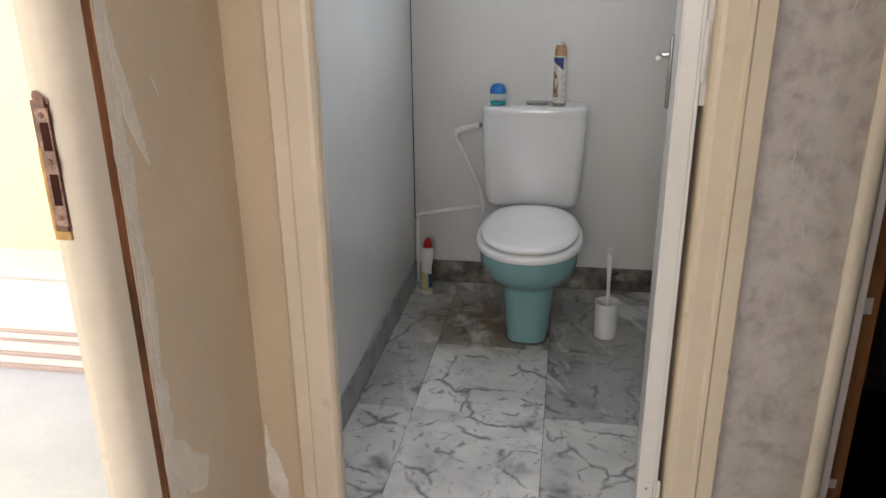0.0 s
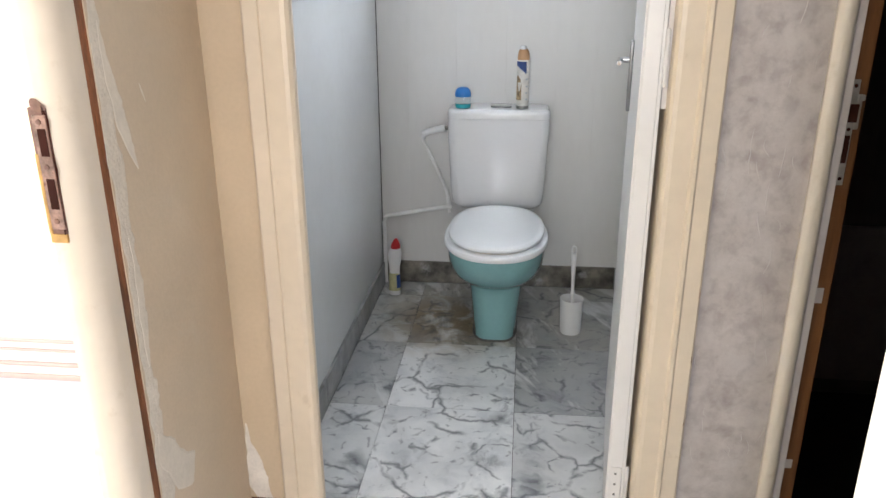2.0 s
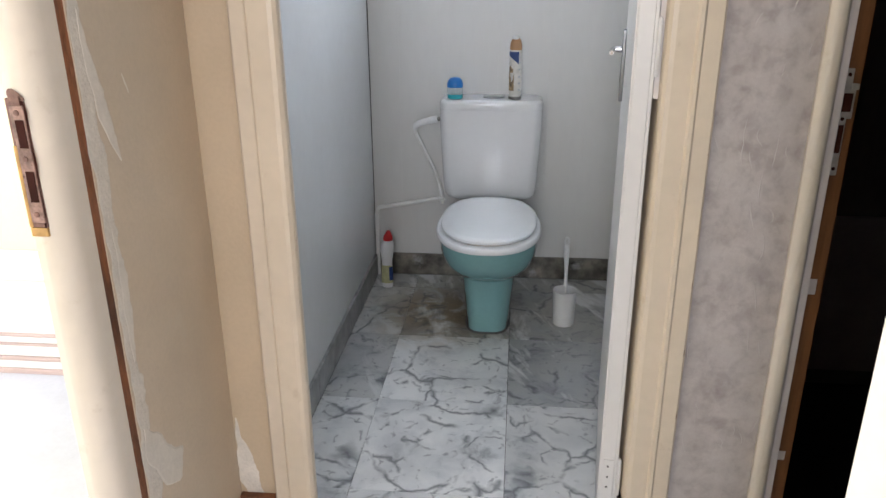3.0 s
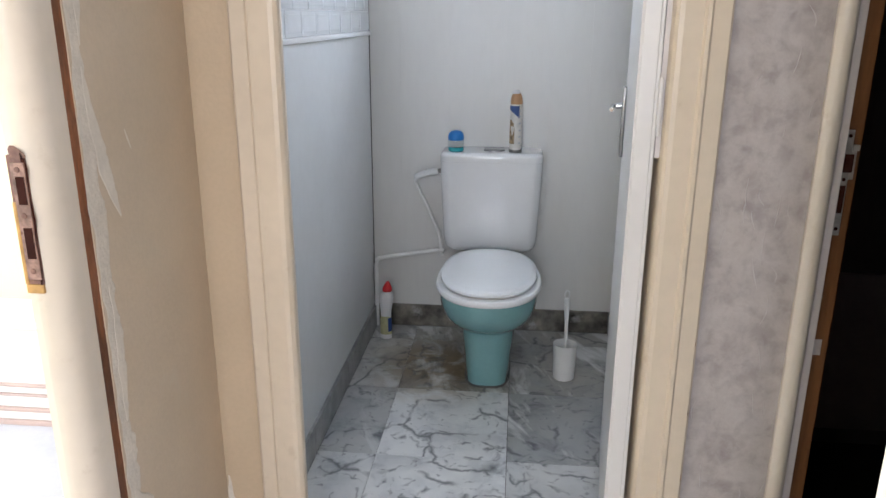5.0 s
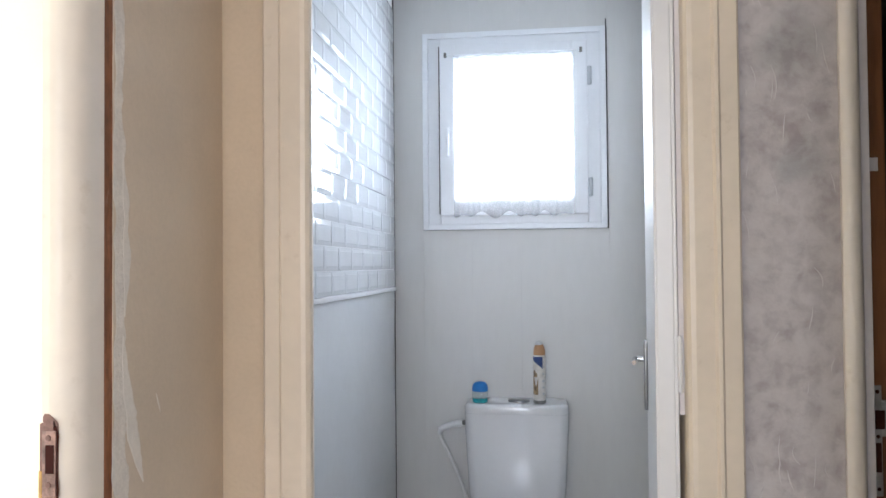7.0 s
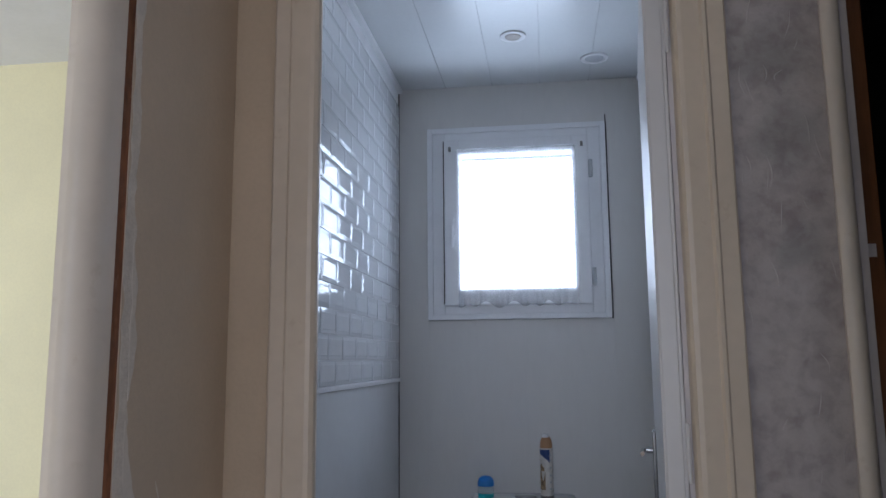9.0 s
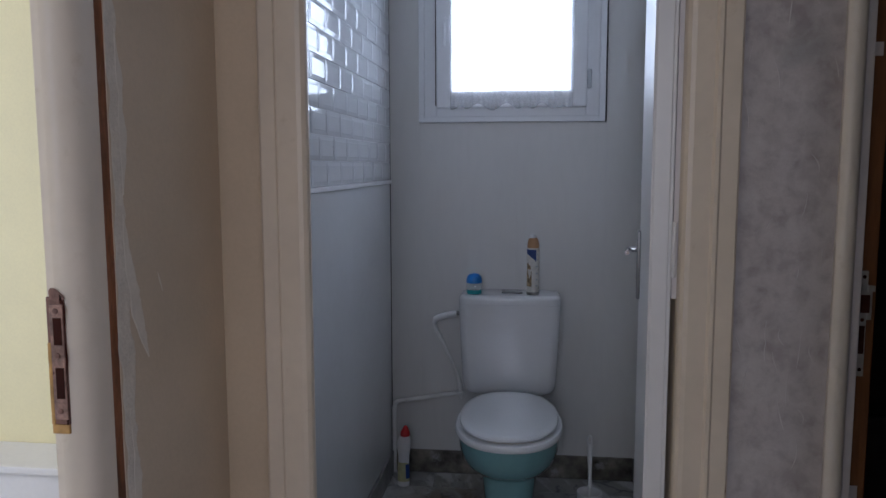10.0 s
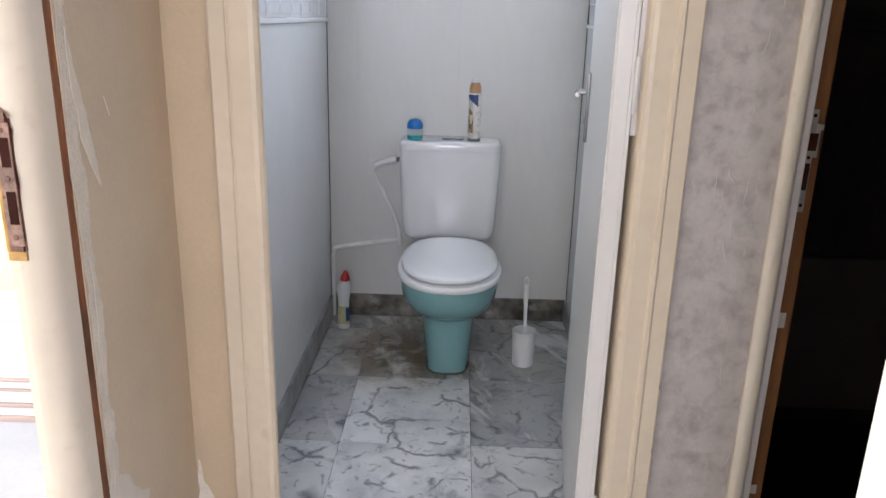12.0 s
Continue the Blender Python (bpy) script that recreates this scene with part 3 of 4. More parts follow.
for z in (1.545, 1.965):
    on(window, part("hinge", lathe([(0.0075, z - 0.034), (0.0085, z - 0.031), (0.0085, z + 0.031), (0.0075, z + 0.034)], 0.283, -0.036, 14), VENT_GREY, None, "small grey hinge barrel", True))
bm = box(-0.262, -0.246, -0.041, -0.033, 1.715, 1.785, 0.003)
box(-0.260, -0.248, -0.062, -0.040, 1.742, 1.756, 0.003, bm=bm)
box(-0.260, -0.248, -0.066, -0.056, 1.668, 1.757, 0.004, bm=bm)
on(window, part("window_handle", bm, WIN_WHITE, None, "white lever handle"))
bm = box(-0.43, 0.43, 0.20, 0.30, 1.385, 1.425, 0.004)
on(window, part("window_sill", bm, ROOM_WHITE))
# solid dark strip in place of the shaded gap beside the sash
on(window, part("sash_gap", box(-0.2895, -0.2868, -0.0345, -0.0130, 1.452, 2.098), DARK_GAP, None, "dark strip for the shaded gap beside the sash"))
# boards stop short of the casing here; a dark strip gives the slot's shade
on(window, part("slot_filler", box(0.3455, 0.3500, -0.0068, 0.0035, WZ0 - 0.002, WZ1 + 0.03), DARK_GAP))

curtain = thing("net_curtain", "short white sheer net curtain hung over the window sash", "curtain", (0, -0.05, 2.06))
bm = bmesh.new()
NX, NZ = 96, 26
grid = []
for j in range(NZ + 1):
    row = []
    for i in range(NX + 1):
        u, v = i / NX, j / NZ
        x = -0.232 + u * 0.458
        fold = 0.0055 * math.sin(u * 38 + 1.2 * math.sin(u * 9)) + 0.003 * math.sin(u * 141 + 2)
        drop = 0.618 + 0.007 * math.sin(u * 38 + 1.2 * math.sin(u * 9) + 1.0) + 0.006 * math.sin(u * 23)
        row.append(bm.verts.new((x, -0.0410 + 0.45 * fold * (0.4 + 0.9 * v), 2.064 - v * drop)))
    grid.append(row)
for j in range(NZ):
    for i in range(NX):
        bm.faces.new((grid[j][i], grid[j][i + 1], grid[j + 1][i + 1], grid[j + 1][i]))
on(curtain, part("net", bm, NET, None, "", True))
on(curtain, part("rod", tube([(-0.262, -0.043, 2.062), (0.252, -0.043, 2.062)], 0.0035, 10), WIN_WHITE, None, "thin white rod", True))
for x in (-0.262, 0.252):
    on(curtain, part("hook", box(x - 0.005, x + 0.005, -0.050, -0.033, 2.054, 2.071, 0.002), STEEL, None, "small metal hook"))

# ---------------------------------------------------------------- toilet door frame
frame_1 = thing("door_frame", "cream painted wooden frame of the toilet door", "door frame", (0, -1.55, 0), "", "structure")
YA = YE - 0.001
# left side: flat board, groove, rounded inner edge
outline = [(-0.3920, YA), (-0.3920, YA - 0.012), (-0.3880, YA - 0.016), (-0.3620, YA - 0.017), (-0.3600, YA - 0.013), (-0.3570, YA - 0.013), (-0.3550, YA - 0.018),
           (-0.3220, YA - 0.019), (-0.3140, YA - 0.017), (-0.3080, YA - 0.011), (-0.3060, YA - 0.003), (-0.3340, -1.515), (-0.3400, -1.515), (-0.3400, YA)]
on(frame_1, part("jamb", post(outline, 0.0, 2.12), CREAM, None, "cream moulded jamb"))
# right side: bead between two flats, dark joint to the paper
outline = [(0.4200, YA), (0.4200, YA - 0.012), (0.4160, YA - 0.016), (0.3890, YA - 0.017), (0.3850, YA - 0.021), (0.3790, YA - 0.021), (0.3750, YA - 0.016),
           (0.3450, YA - 0.017), (0.3370, YA - 0.016), (0.3320, YA - 0.010), (0.3300, YA - 0.002), (0.3300, -1.515), (0.3670, -1.515), (0.3670, YA)]
on(frame_1, part("jamb", post(outline, 0.0, 2.12), CREAM, None, "cream moulded jamb with a raised bead"))
# black strips put in for the shade of the narrow hinge gap
for z0, z1 in ((0.0, 0.196), (0.294, 1.000)):
    on(frame_1, part("shadow_seal", box(0.3222, 0.3300, -1.6270, -1.585, z0, z1), BLACK, None, "black strip for the shade in the hinge gap"))
# pale colour stands for light coming through the upper part of the gap
on(frame_1, part("hinge_strip", box(0.3215, 0.3298, -1.602, -1.585, 1.0005, 2.04), LILAC, None, "pale strip for the light through the hinge gap"))
on(frame_1, part("joint", box(0.4172, 0.4205, YA - 0.004, YA, 0.0, 2.12), BARE_WOOD, None, "dark open joint"))
bm = box(-0.3055, 0.3295, YA - 0.015, -1.515, 2.045, 2.12, 0.004)
on(frame_1, part("head", bm, CREAM))
on(frame_1, part("screw", lathe([(0.0005, 0), (0.0028, 0.0006), (0.0026, 0.0014), (0.0004, 0.0018)], 0, 0, 10), BARE_WOOD, None, "small brown nail head"))
nail = frame_1.children[-1]
nail.data.transform(Matrix.Translation((0.3940, YA - 0.0155, 0.796)) @ Matrix.Rotation(radians(90), 4, "X"))

# ---------------------------------------------------------------- toilet door, open against the side wall
door = new("door_1")
tagged(door, "white toilet door standing open against the side wall", "door", "", "structure")
door.location, door.rotation_euler = (0.2865, -1.600, 0.0), (0, 0, radians(-6.3))
LEAF = 0.735
bm = box(0.0, 0.028, 0.0, LEAF, 0.010, 2.035, 0.002)
part("leaf", bm, DOOR_WHITE, door)
part("leaf_lip", box(0.0275, 0.0340, 0.002, LEAF - 0.012, 0.018, 2.028, 0.002), DOOR_WHITE, door)
part("edge_strip", box(-0.0030, 0.0005, 0.004, 0.030, 0.012, 2.033, 0.0012), DOOR_WHITE, door)
handle = part("handle_plate", box(-0.009, 0.0005, LEAF - 0.082, LEAF - 0.040, 0.885, 1.060, 0.0035, seg=3), GREY_METAL, door, "narrow grey metal back plate", True)
bm = tube([(-0.004, LEAF - 0.059, 1.012), (-0.024, LEAF - 0.059, 1.012)], 0.008, 14)
tube(smooth_line([(-0.022, LEAF - 0.059, 1.012), (-0.029, LEAF - 0.061, 1.012), (-0.033, LEAF - 0.075, 1.012), (-0.034, LEAF - 0.135, 1.011)]), 0.0056, 12, bm=bm)
part("lever", bm, CHROME, handle, "chrome lever", True)
part("keyhole", box(-0.0096, -0.008, LEAF - 0.062, LEAF - 0.056, 0.930, 0.946, 0.001), BLACK, handle, "dark keyhole")
for z in (0.235, 1.085, 1.82):
    hb = part("door_hinge", lathe([(0.002, z - 0.048), (0.0042, z - 0.044), (0.0042, z + 0.044), (0.002, z + 0.048)], 0.0363, -0.003, 14), DOOR_WHITE, door, "painted hinge barrel", True)
    if z < 1:
        part("hinge_leaf", box(0.004, 0.026, -0.0016, 0.001, z - 0.040, z + 0.040, 0.0006, seg=1), DOOR_WHITE, hb)
    for dz in ((-0.025, 0.0, 0.025) if z < 1 else ()):
        bm = lathe([(0.0002, 0), (0.0026, 0.0003), (0.002, 0.0012), (0.0003, 0.0014)], 0, 0, 8)
        sc = part("hinge_screw", bm, STEEL, hb)
        sc.data.transform(Matrix.Translation((0.014, -0.0016, z + dz)) @ Matrix.Rotation(radians(90), 4, "X"))

# ---------------------------------------------------------------- left doorway post
frame_2 = thing("door_frame", "cream rounded door post with a rusty strike plate", "door frame", (-0.47, -2.07, 0), "", "structure")
arc = [(-0.4380 - 0.030 + 0.030 * math.cos(radians(a)), -2.100 + 0.034 - 0.034 * math.sin(radians(a))) for a in range(0, 91, 10)]
outline = [(-0.440, -2.037), (-0.4380, -2.039)] + arc + [(-0.4695, -2.0975), (-0.4790, -2.0975), (-0.4790, -2.037)]
on(frame_2, part("post", post(outline, 0.0, 2.14), CREAM_PALE, None, "", True))
bm = bmesh.new()
rings = []
for k in range(215):
    z0 = k * 0.01
    w = 0.006 * noise.noise((0.0, 3.1, z0 * 4.0)) + 0.004 * noise.noise((5.0, 1.1, z0 * 31.0))
    lift = 0.002 * noise.noise((9.0, 4.0, z0 * 17.0))
    rings.append([(-0.4785, -2.0365, z0), (-0.4405 + lift, -2.0365, z0), (-0.4415 + lift, -2.025, z0), (-0.4410, -2.0120 + w, z0), (-0.4785, -2.0135 + w, z0)])
loft(rings, bm)
on(frame_2, part("bare_edge", bm, BARE_WOOD, None, "open joint of bare red brown wood"))
on(frame_2, part("recess", box(-0.4792, -0.4574, -2.1010, -2.0965, 0.9213, 1.0750, 0.001), RUST, None, "dark chipped recess"))
on(frame_2, part("strike_plate", box(-0.4746, -0.4578, -2.1030, -2.1005, 0.9278, 1.0669, 0.001), PLATE_PINK, None, "rusty strike plate half covered in paint"))
for z0, z1 in ((1.0184, 1.0508), (0.9537, 0.9909)):
    on(frame_2, part("strike_slot", box(-0.4699, -0.4598, -2.1038, -2.1028, z0, z1), SLOT, None, "dark latch slot"))
for z in (1.0589, 1.0055, 0.9383):
    bm = lathe([(0.0003, 0), (0.0035, 0.0004), (0.003, 0.0014), (0.0004, 0.0017)], 0, 0, 10)
    ob = part("plate_screw", bm, RUST)
    ob.data.transform(Matrix.Translation((-0.4664, -2.1029, z)) @ Matrix.Rotation(radians(90), 4, "X"))
    on(frame_2, ob)
on(frame_2, part("chipped_wood", box(-0.4792, -0.4578, -2.1018, -2.0965, 0.9100, 0.9212, 0.001), OCHRE, None, "chipped ochre wood under the plate"))
on(frame_2, part("chipped_wood", box(-0.4794, -0.4750, -2.1025, -2.0970, 0.9215, 1.0208, 0.001), OCHRE, None, "ochre wood edge beside the plate"))
post_face = lambda x, z, up: (x, -2.1012 - up, z)
for spine, m, label in (([(-0.4600, 0.918, 0.0008), (-0.4590, 0.94, 0.0030), (-0.4600, 0.97, 0.0022), (-0.4585, 1.00, 0.0036), (-0.4595, 1.03, 0.0024), (-0.4590, 1.06, 0.0034), (-0.4610, 1.078, 0.0008)], SLOT, "ragged dark rust edge"),
                        ([(-0.4660, 1.072, 0.0075), (-0.4670, 1.077, 0.0080), (-0.4690, 1.082, 0.0055), (-0.4700, 1.086, 0.0020)], RUST, "rust stain over the plate")):
    on(frame_2, ragged("rust_chip", spine, None, post_face, label, m))
on(frame_2, part("head", box(-0.479, -0.433, -2.93, -2.1005, 2.06, 2.14, 0.004), CREAM_PALE))
on(frame_2, part("post", box(-0.479, -0.433, -2.955, -2.905, 0.0, 2.14, 0.004), CREAM_PALE))

# peeled and filled strips along the open joint
hall_face = lambda y, z, up: (-0.440 - 0.0813 * (y + 2.016) + 0.0004 + up, y, z)
end_face = lambda x, z, up: (x, YE - 0.0004 - up, z)
ragged("filler_strip", [(-2.000, 0.0, 0.018), (-1.998, 0.35, 0.016), (-1.994, 0.60, 0.020), (-2.000, 0.78, 0.013), (-1.996, 0.95, 0.018), (-2.000, 1.2, 0.014), (-1.996, 1.32, 0.016), (-2.003, 1.5, 0.011), (-2.003, 2.3, 0.009)], wall_hall_left, hall_face, "ragged white filler strip")
ragged("paint_peel", [(-1.990, 1.165, 0.001), (-1.984, 1.13, 0.008), (-1.974, 1.075, 0.014), (-1.962, 1.03, 0.015), (-1.946, 0.995, 0.010), (-1.932, 0.962, 0.001)], wall_hall_left, hall_face, "torn pale paint peel", PEEL, 0.0013)
ragged("paint_peel", [(-1.990, 1.40, 0.001), (-1.982, 1.34, 0.008), (-1.980, 1.26, 0.010), (-1.986, 1.19, 0.002)], wall_hall_left, hall_face, "torn pale paint peel", PEEL, 0.0010)
ragged("paint_peel", [(-1.992, 0.88, 0.002), (-1.984, 0.83, 0.010), (-1.986, 0.76, 0.012), (-1.990, 0.68, 0.004)], wall_hall_left, hall_face, "torn pale paint peel", PEEL, 0.0013)
ragged("paint_peel", [(-1.890, 1.075, 0.001), (-1.884, 1.062, 0.004), (-1.876, 1.046, 0.001)], wall_hall_left, hall_face, "small pale paint chip", PEEL)
ragged("paint_peel", [(-1.996, 0.57, 0.004), (-1.975, 0.53, 0.024), (-1.950, 0.475, 0.034), (-1.920, 0.435, 0.030), (-1.898, 0.405, 0.006)], wall_hall_left, hall_face, "torn pale paint peel", PEEL, 0.0013)
ragged("paint_peel", [(-0.467, 0.335, 0.002), (-0.464, 0.29, 0.006), (-0.457, 0.24, 0.014), (-0.450, 0.18, 0.020), (-0.444, 0.10, 0.018), (-0.44, 0.0, 0.016)], wall_end_left, end_face, "worn white patch low on the wall")
bm = bmesh.new()
lower = [(-0.5125 + 0.135 * t, 1.985 + 0.045 * math.sin(math.pi * max(0.0, t - 0.22) / 0.78) ** 0.8 - 0.030 * math.exp(-((t - 0.20) / 0.10) ** 2) - 0.055 * max(0.0, t - 0.80) / 0.2) for t in [k / 24 for k in range(25)]]
shape = [(max(x, -0.4725), z) for x, z in lower if x > -0.4735] + [(-0.3775, 2.10), (-0.4725, 2.10)]
loft([[(x, YE - 0.0005, z) for x, z in shape], [(x, YE - 0.022, z) for x, z in shape], [(x, YE - 0.026, z + 0.004) for x, z in shape]], bm)
part("plaster_lump", bm, BEIGE, wall_end_left, "rounded plaster lump")
for x, z, h, w in ((0.4140, 0.755, 0.035, 0.0022), (0.4145, 0.650, 0.06, 0.0016), (0.4147, 0.520, 0.04, 0.0018), (0.4145, 0.900, 0.03, 0.0015), (0.4147, 0.380, 0.05, 0.0018)):
    ragged("frame_chip", [(x, z, 0.0004), (x + 0.0008, z + h * 0.4, w), (x, z + h * 0.7, w * 0.7), (x + 0.001, z + h, 0.0004)], wall_end_right, lambda a, zz, up: (a, YA - 0.0155 - up, zz), "brown paint chip", BARE_WOOD)
solid("baseboard_end", box(-0.471, -0.3935, YE - 0.016, YE - 0.0005, 0.0, 0.150, 0.003), BARE_WOOD, "short brown wooden skirting beside the door frame", "skirting", "structure")

# ---------------------------------------------------------------- right doorway post
frame_3 = thing("door_frame", "cream door post with brown rebate and steel strike plate", "door frame", (0.66, -1.60, 0), "", "structure")
outline = [(0.577, YA), (0.576, YA - 0.010), (0.581, YA - 0.015), (0.589, YA - 0.018), (0.598, YA - 0.017), (0.604, YA - 0.013), (0.607, YA - 0.008), (0.607, YA)]
on(frame_3, part("post", post(outline, 0.0, 2.14), CREAM_PALE, None, "cream rounded moulding", True))
on(frame_3, part("jamb", box(0.6072, 0.6208, -1.617, -1.50, 0.0, 2.14, 0.001), LILAC, None, "greyish white jamb"))
on(frame_3, part("rebate", box(0.6210, 0.6500, -1.604, -1.50, 0.0, 2.14, 0.003), REBATE_WOOD, None, "brown varnished rebate"))
bm = box(0.6220, 0.6355, -1.6075, -1.6035, 0.8760, 1.0540, 0.0018)
box(0.6350, 0.6430, -1.6075, -1.6035, 0.9720, 1.0300, 0.0012, bm=bm)
on(frame_3, part("strike_plate", bm, ZINC, None, "worn steel strike plate"))
on(frame_3, part("strike_slot", box(0.6248, 0.6330, -1.6084, -1.6074, 0.9150, 0.9620, 0.0), SLOT, None, "dark bolt slot"))
on(frame_3, part("strike_slot", box(0.6248, 0.6390, -1.6084, -1.6074, 0.9840, 1.0140, 0.0), SLOT, None, "dark latch slot"))
on(frame_3, part("strike_lip", box(0.6340, 0.6450, -1.6125, -1.6070, 1.0200, 1.0300, 0.0015), ZINC, None, "bent steel lip"))
for z in (1.0440, 0.8880, 0.9720):
    bm = lathe([(0.0003, 0), (0.0032, 0.0004), (0.0028, 0.0012), (0.0004, 0.0014)], 0, 0, 10)
    ob = part("plate_screw", bm, SLOT)
    ob.data.transform(Matrix.Translation((0.6286, -1.6074, z)) @ Matrix.Rotation(radians(90), 4, "X"))
    on(frame_3, ob)
for z, h in ((0.655, 0.030), (1.40, 0.022), (0.30, 0.02)):
    on(frame_3, part("paint_chip", box(0.6250, 0.6380, -1.6052, -1.6036, z, z + h, 0.0006), LILAC, None, "pale scuff on the rebate"))
on(frame_3, part("head", box(0.632, 0.765, -2.38, -1.6195, 2.06, 2.14, 0.004), CREAM_PALE))

door_2 = new("door_2")
tagged(door_2, "off-white painted door standing ajar into the hall", "door", "", "structure")
door_2.location, door_2.rotation_euler = (0.659, -2.940, 0.0), (0, 0, radians(15.5))
part("leaf", box(-0.038, 0.0, 0.0, 0.721, 0.012, 2.05, 0.003), CREAM_PALE, door_2)
for y0, y1 in ((0.10, 0.115), (0.60, 0.615)):
    part("moulding", box(-0.043, -0.037, y0, y1, 0.16, 1.88, 0.002), CREAM_PALE, door_2)

cabinet = thing("cabinet", "near-black cabinet against the wall of the unlit room", "cabinet", (1.25, -0.75, 0.004))
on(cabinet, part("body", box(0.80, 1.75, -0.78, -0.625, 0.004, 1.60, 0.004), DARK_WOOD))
on(cabinet, part("drawer_front", box(0.81, 1.74, -0.797, -0.7805, 0.06, 0.545, 0.004), DARK_WOOD_LIT))
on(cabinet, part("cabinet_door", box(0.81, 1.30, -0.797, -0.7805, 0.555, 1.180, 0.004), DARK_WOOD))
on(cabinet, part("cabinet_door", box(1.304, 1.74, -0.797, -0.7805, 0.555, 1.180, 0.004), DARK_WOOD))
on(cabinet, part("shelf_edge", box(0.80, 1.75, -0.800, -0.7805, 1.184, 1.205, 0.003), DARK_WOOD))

# low white ledge in the bright room
ledge = thing("low_ledge", "low white boxed ledge under the yellow wall", "ledge", (-1.9, -0.85, 0.004), "", "structure")
on(ledge, part("front", box(-3.4, -0.63, -0.920, -0.745, 0.004, 0.322, 0.003), ROOM_WHITE))
on(ledge, part("top", box(-3.4, -0.63, -0.936, -0.742, 0.3225, 0.346, 0.006), ROOM_WHITE))
for z0, z1, dy, m in ((0.004, 0.020, 0.026, PINK_TRIM), (0.0205, 0.048, 0.018, ROOM_WHITE), (0.0485, 0.060, 0.022, PINK_TRIM), (0.0605, 0.098, 0.012, ROOM_WHITE), (0.0985, 0.106, 0.016, PINK_TRIM), (0.1065, 0.128, 0.010, ROOM_WHITE), (0.1285, 0.137, 0.014, PINK_TRIM)):
    on(ledge, part("base_moulding", box(-3.4, -0.63, -0.920 - dy, -0.9195, z0, z1, 0.003), m))

# ---------------------------------------------------------------- toilet
TX = 0.012
toilet = thing("toilet", "teal ceramic toilet bowl with white seat and white cistern", "toilet", (TX, -0.4, 0))
PROFILE = ((0.000, 0.074, -0.525, -0.16, 3.4), (0.004, 0.077, -0.530, -0.155, 3.4), (0.060, 0.081, -0.534, -0.15, 3.4), (0.120, 0.086, -0.542, -0.14, 3.3),
           (0.180, 0.094, -0.551, -0.13, 3.1), (0.203, 0.098, -0.553, -0.13, 3.0), (0.212, 0.102, -0.561, -0.13, 2.8), (0.221, 0.119, -0.578, -0.13, 2.6), (0.236, 0.136, -0.606, -0.13, 2.5),
           (0.256, 0.150, -0.640, -0.13, 2.4), (0.282, 0.161, -0.670, -0.13, 2.3), (0.312, 0.166, -0.690, -0.13, 2.3), (0.345, 0.168, -0.700, -0.13, 2.3), (0.362, 0.167, -0.699, -0.13, 2.3))
on(toilet, part("bowl", loft([egg(hw, f, b, z, TX, p) for z, hw, f, b, p in PROFILE]), TEAL, None, "teal glazed pedestal bowl", True))
on(toilet, part("foot_seal", loft([egg(0.081, -0.536, -0.16, 0.0005, TX, 3.4), egg(0.078, -0.532, -0.16, 0.006, TX, 3.2)]), DARK_GAP, None, "dark line round the foot", True))
SEAT = ((0.3625, 0.165), (0.365, 0.173), (0.371, 0.177), (0.379, 0.177), (0.385, 0.173), (0.387, 0.166))
on(toilet, part("seat", loft([egg(hw, -0.722 + (0.177 - hw), -0.205 - (0.177 - hw), z, TX, 2.25, 56, 0.48) for z, hw in SEAT]), SEAT_WHITE, None, "white plastic seat ring", True))
LID = ((0.3905, 0.152), (0.392, 0.158), (0.397, 0.162), (0.403, 0.161), (0.408, 0.155), (0.411, 0.140), (0.413, 0.090), (0.4135, 0.03))
on(toilet, part("lid", loft([egg(hw, -0.704 + (0.162 - hw), -0.220 - (0.162 - hw) * 0.8, z, TX, 2.35, 56, 0.52) for z, hw in LID]), SEAT_WHITE, None, "closed white lid", True))
# beige fill whose colour stands for the shade between seat and lid
on(toilet, part("lid_buffer", loft([egg(0.150, -0.690, -0.225, z, TX, 2.3, 40, 0.5) for z in (0.3868, 0.3908)]), BEIGE, None, "beige fill for the shaded gap under the lid"))
for x in (-0.078, 0.078):
    on(toilet, part("seat_hinge", box(TX + x - 0.020, TX + x + 0.020, -0.222, -0.168, 0.363, 0.3790, 0.004), HINGE_BLUE, None, "dark seat hinge"))
TANK = ((0.3735, 0.128, 0.020), (0.376, 0.145, 0.010), (0.383, 0.160, 0.004), (0.396, 0.170, 0.001), (0.430, 0.1755, 0.0), (0.560, 0.1825, 0.0), (0.650, 0.1870, 0.0), (0.7150, 0.1885, 0.0))
on(toilet, part("cistern", loft([round_rect(hw, -0.166 + dy, -0.008, z, 0.034, 0.000, 7) for z, hw, dy in TANK]), PORCELAIN, None, "white ceramic cistern", True))
TOP = ((0.7153, 0.1884, 0.001), (0.7158, 0.1888, 0.0005), (0.735, 0.1890, 0.0), (0.743, 0.1872, 0.002), (0.7485, 0.182, 0.008), (0.7496, 0.168, 0.02))
on(toilet, part("cistern_lid", loft([round_rect(hw, -0.1672 + dy, -0.007, z, 0.036, 0.000, 7) for z, hw, dy in TOP]), PORCELAIN, None, "white cistern lid", True))
bm = loft([egg(hw, -0.115 + (0.036 - hw), -0.062 - (0.036 - hw), z, 0.008, 2.0, 32, 0.5) for z, hw in ((0.7494, 0.040), (0.7540, 0.039), (0.7555, 0.034))])
on(toilet, part("flush_button", bm, GREY_METAL, None, "oval chrome flush button", True))
on(toilet, part("spud", box(TX - 0.105, TX + 0.095, -0.160, -0.030, 0.3625, 0.3742, 0.003), HINGE_BLUE, None, "dark joint under the cistern"))

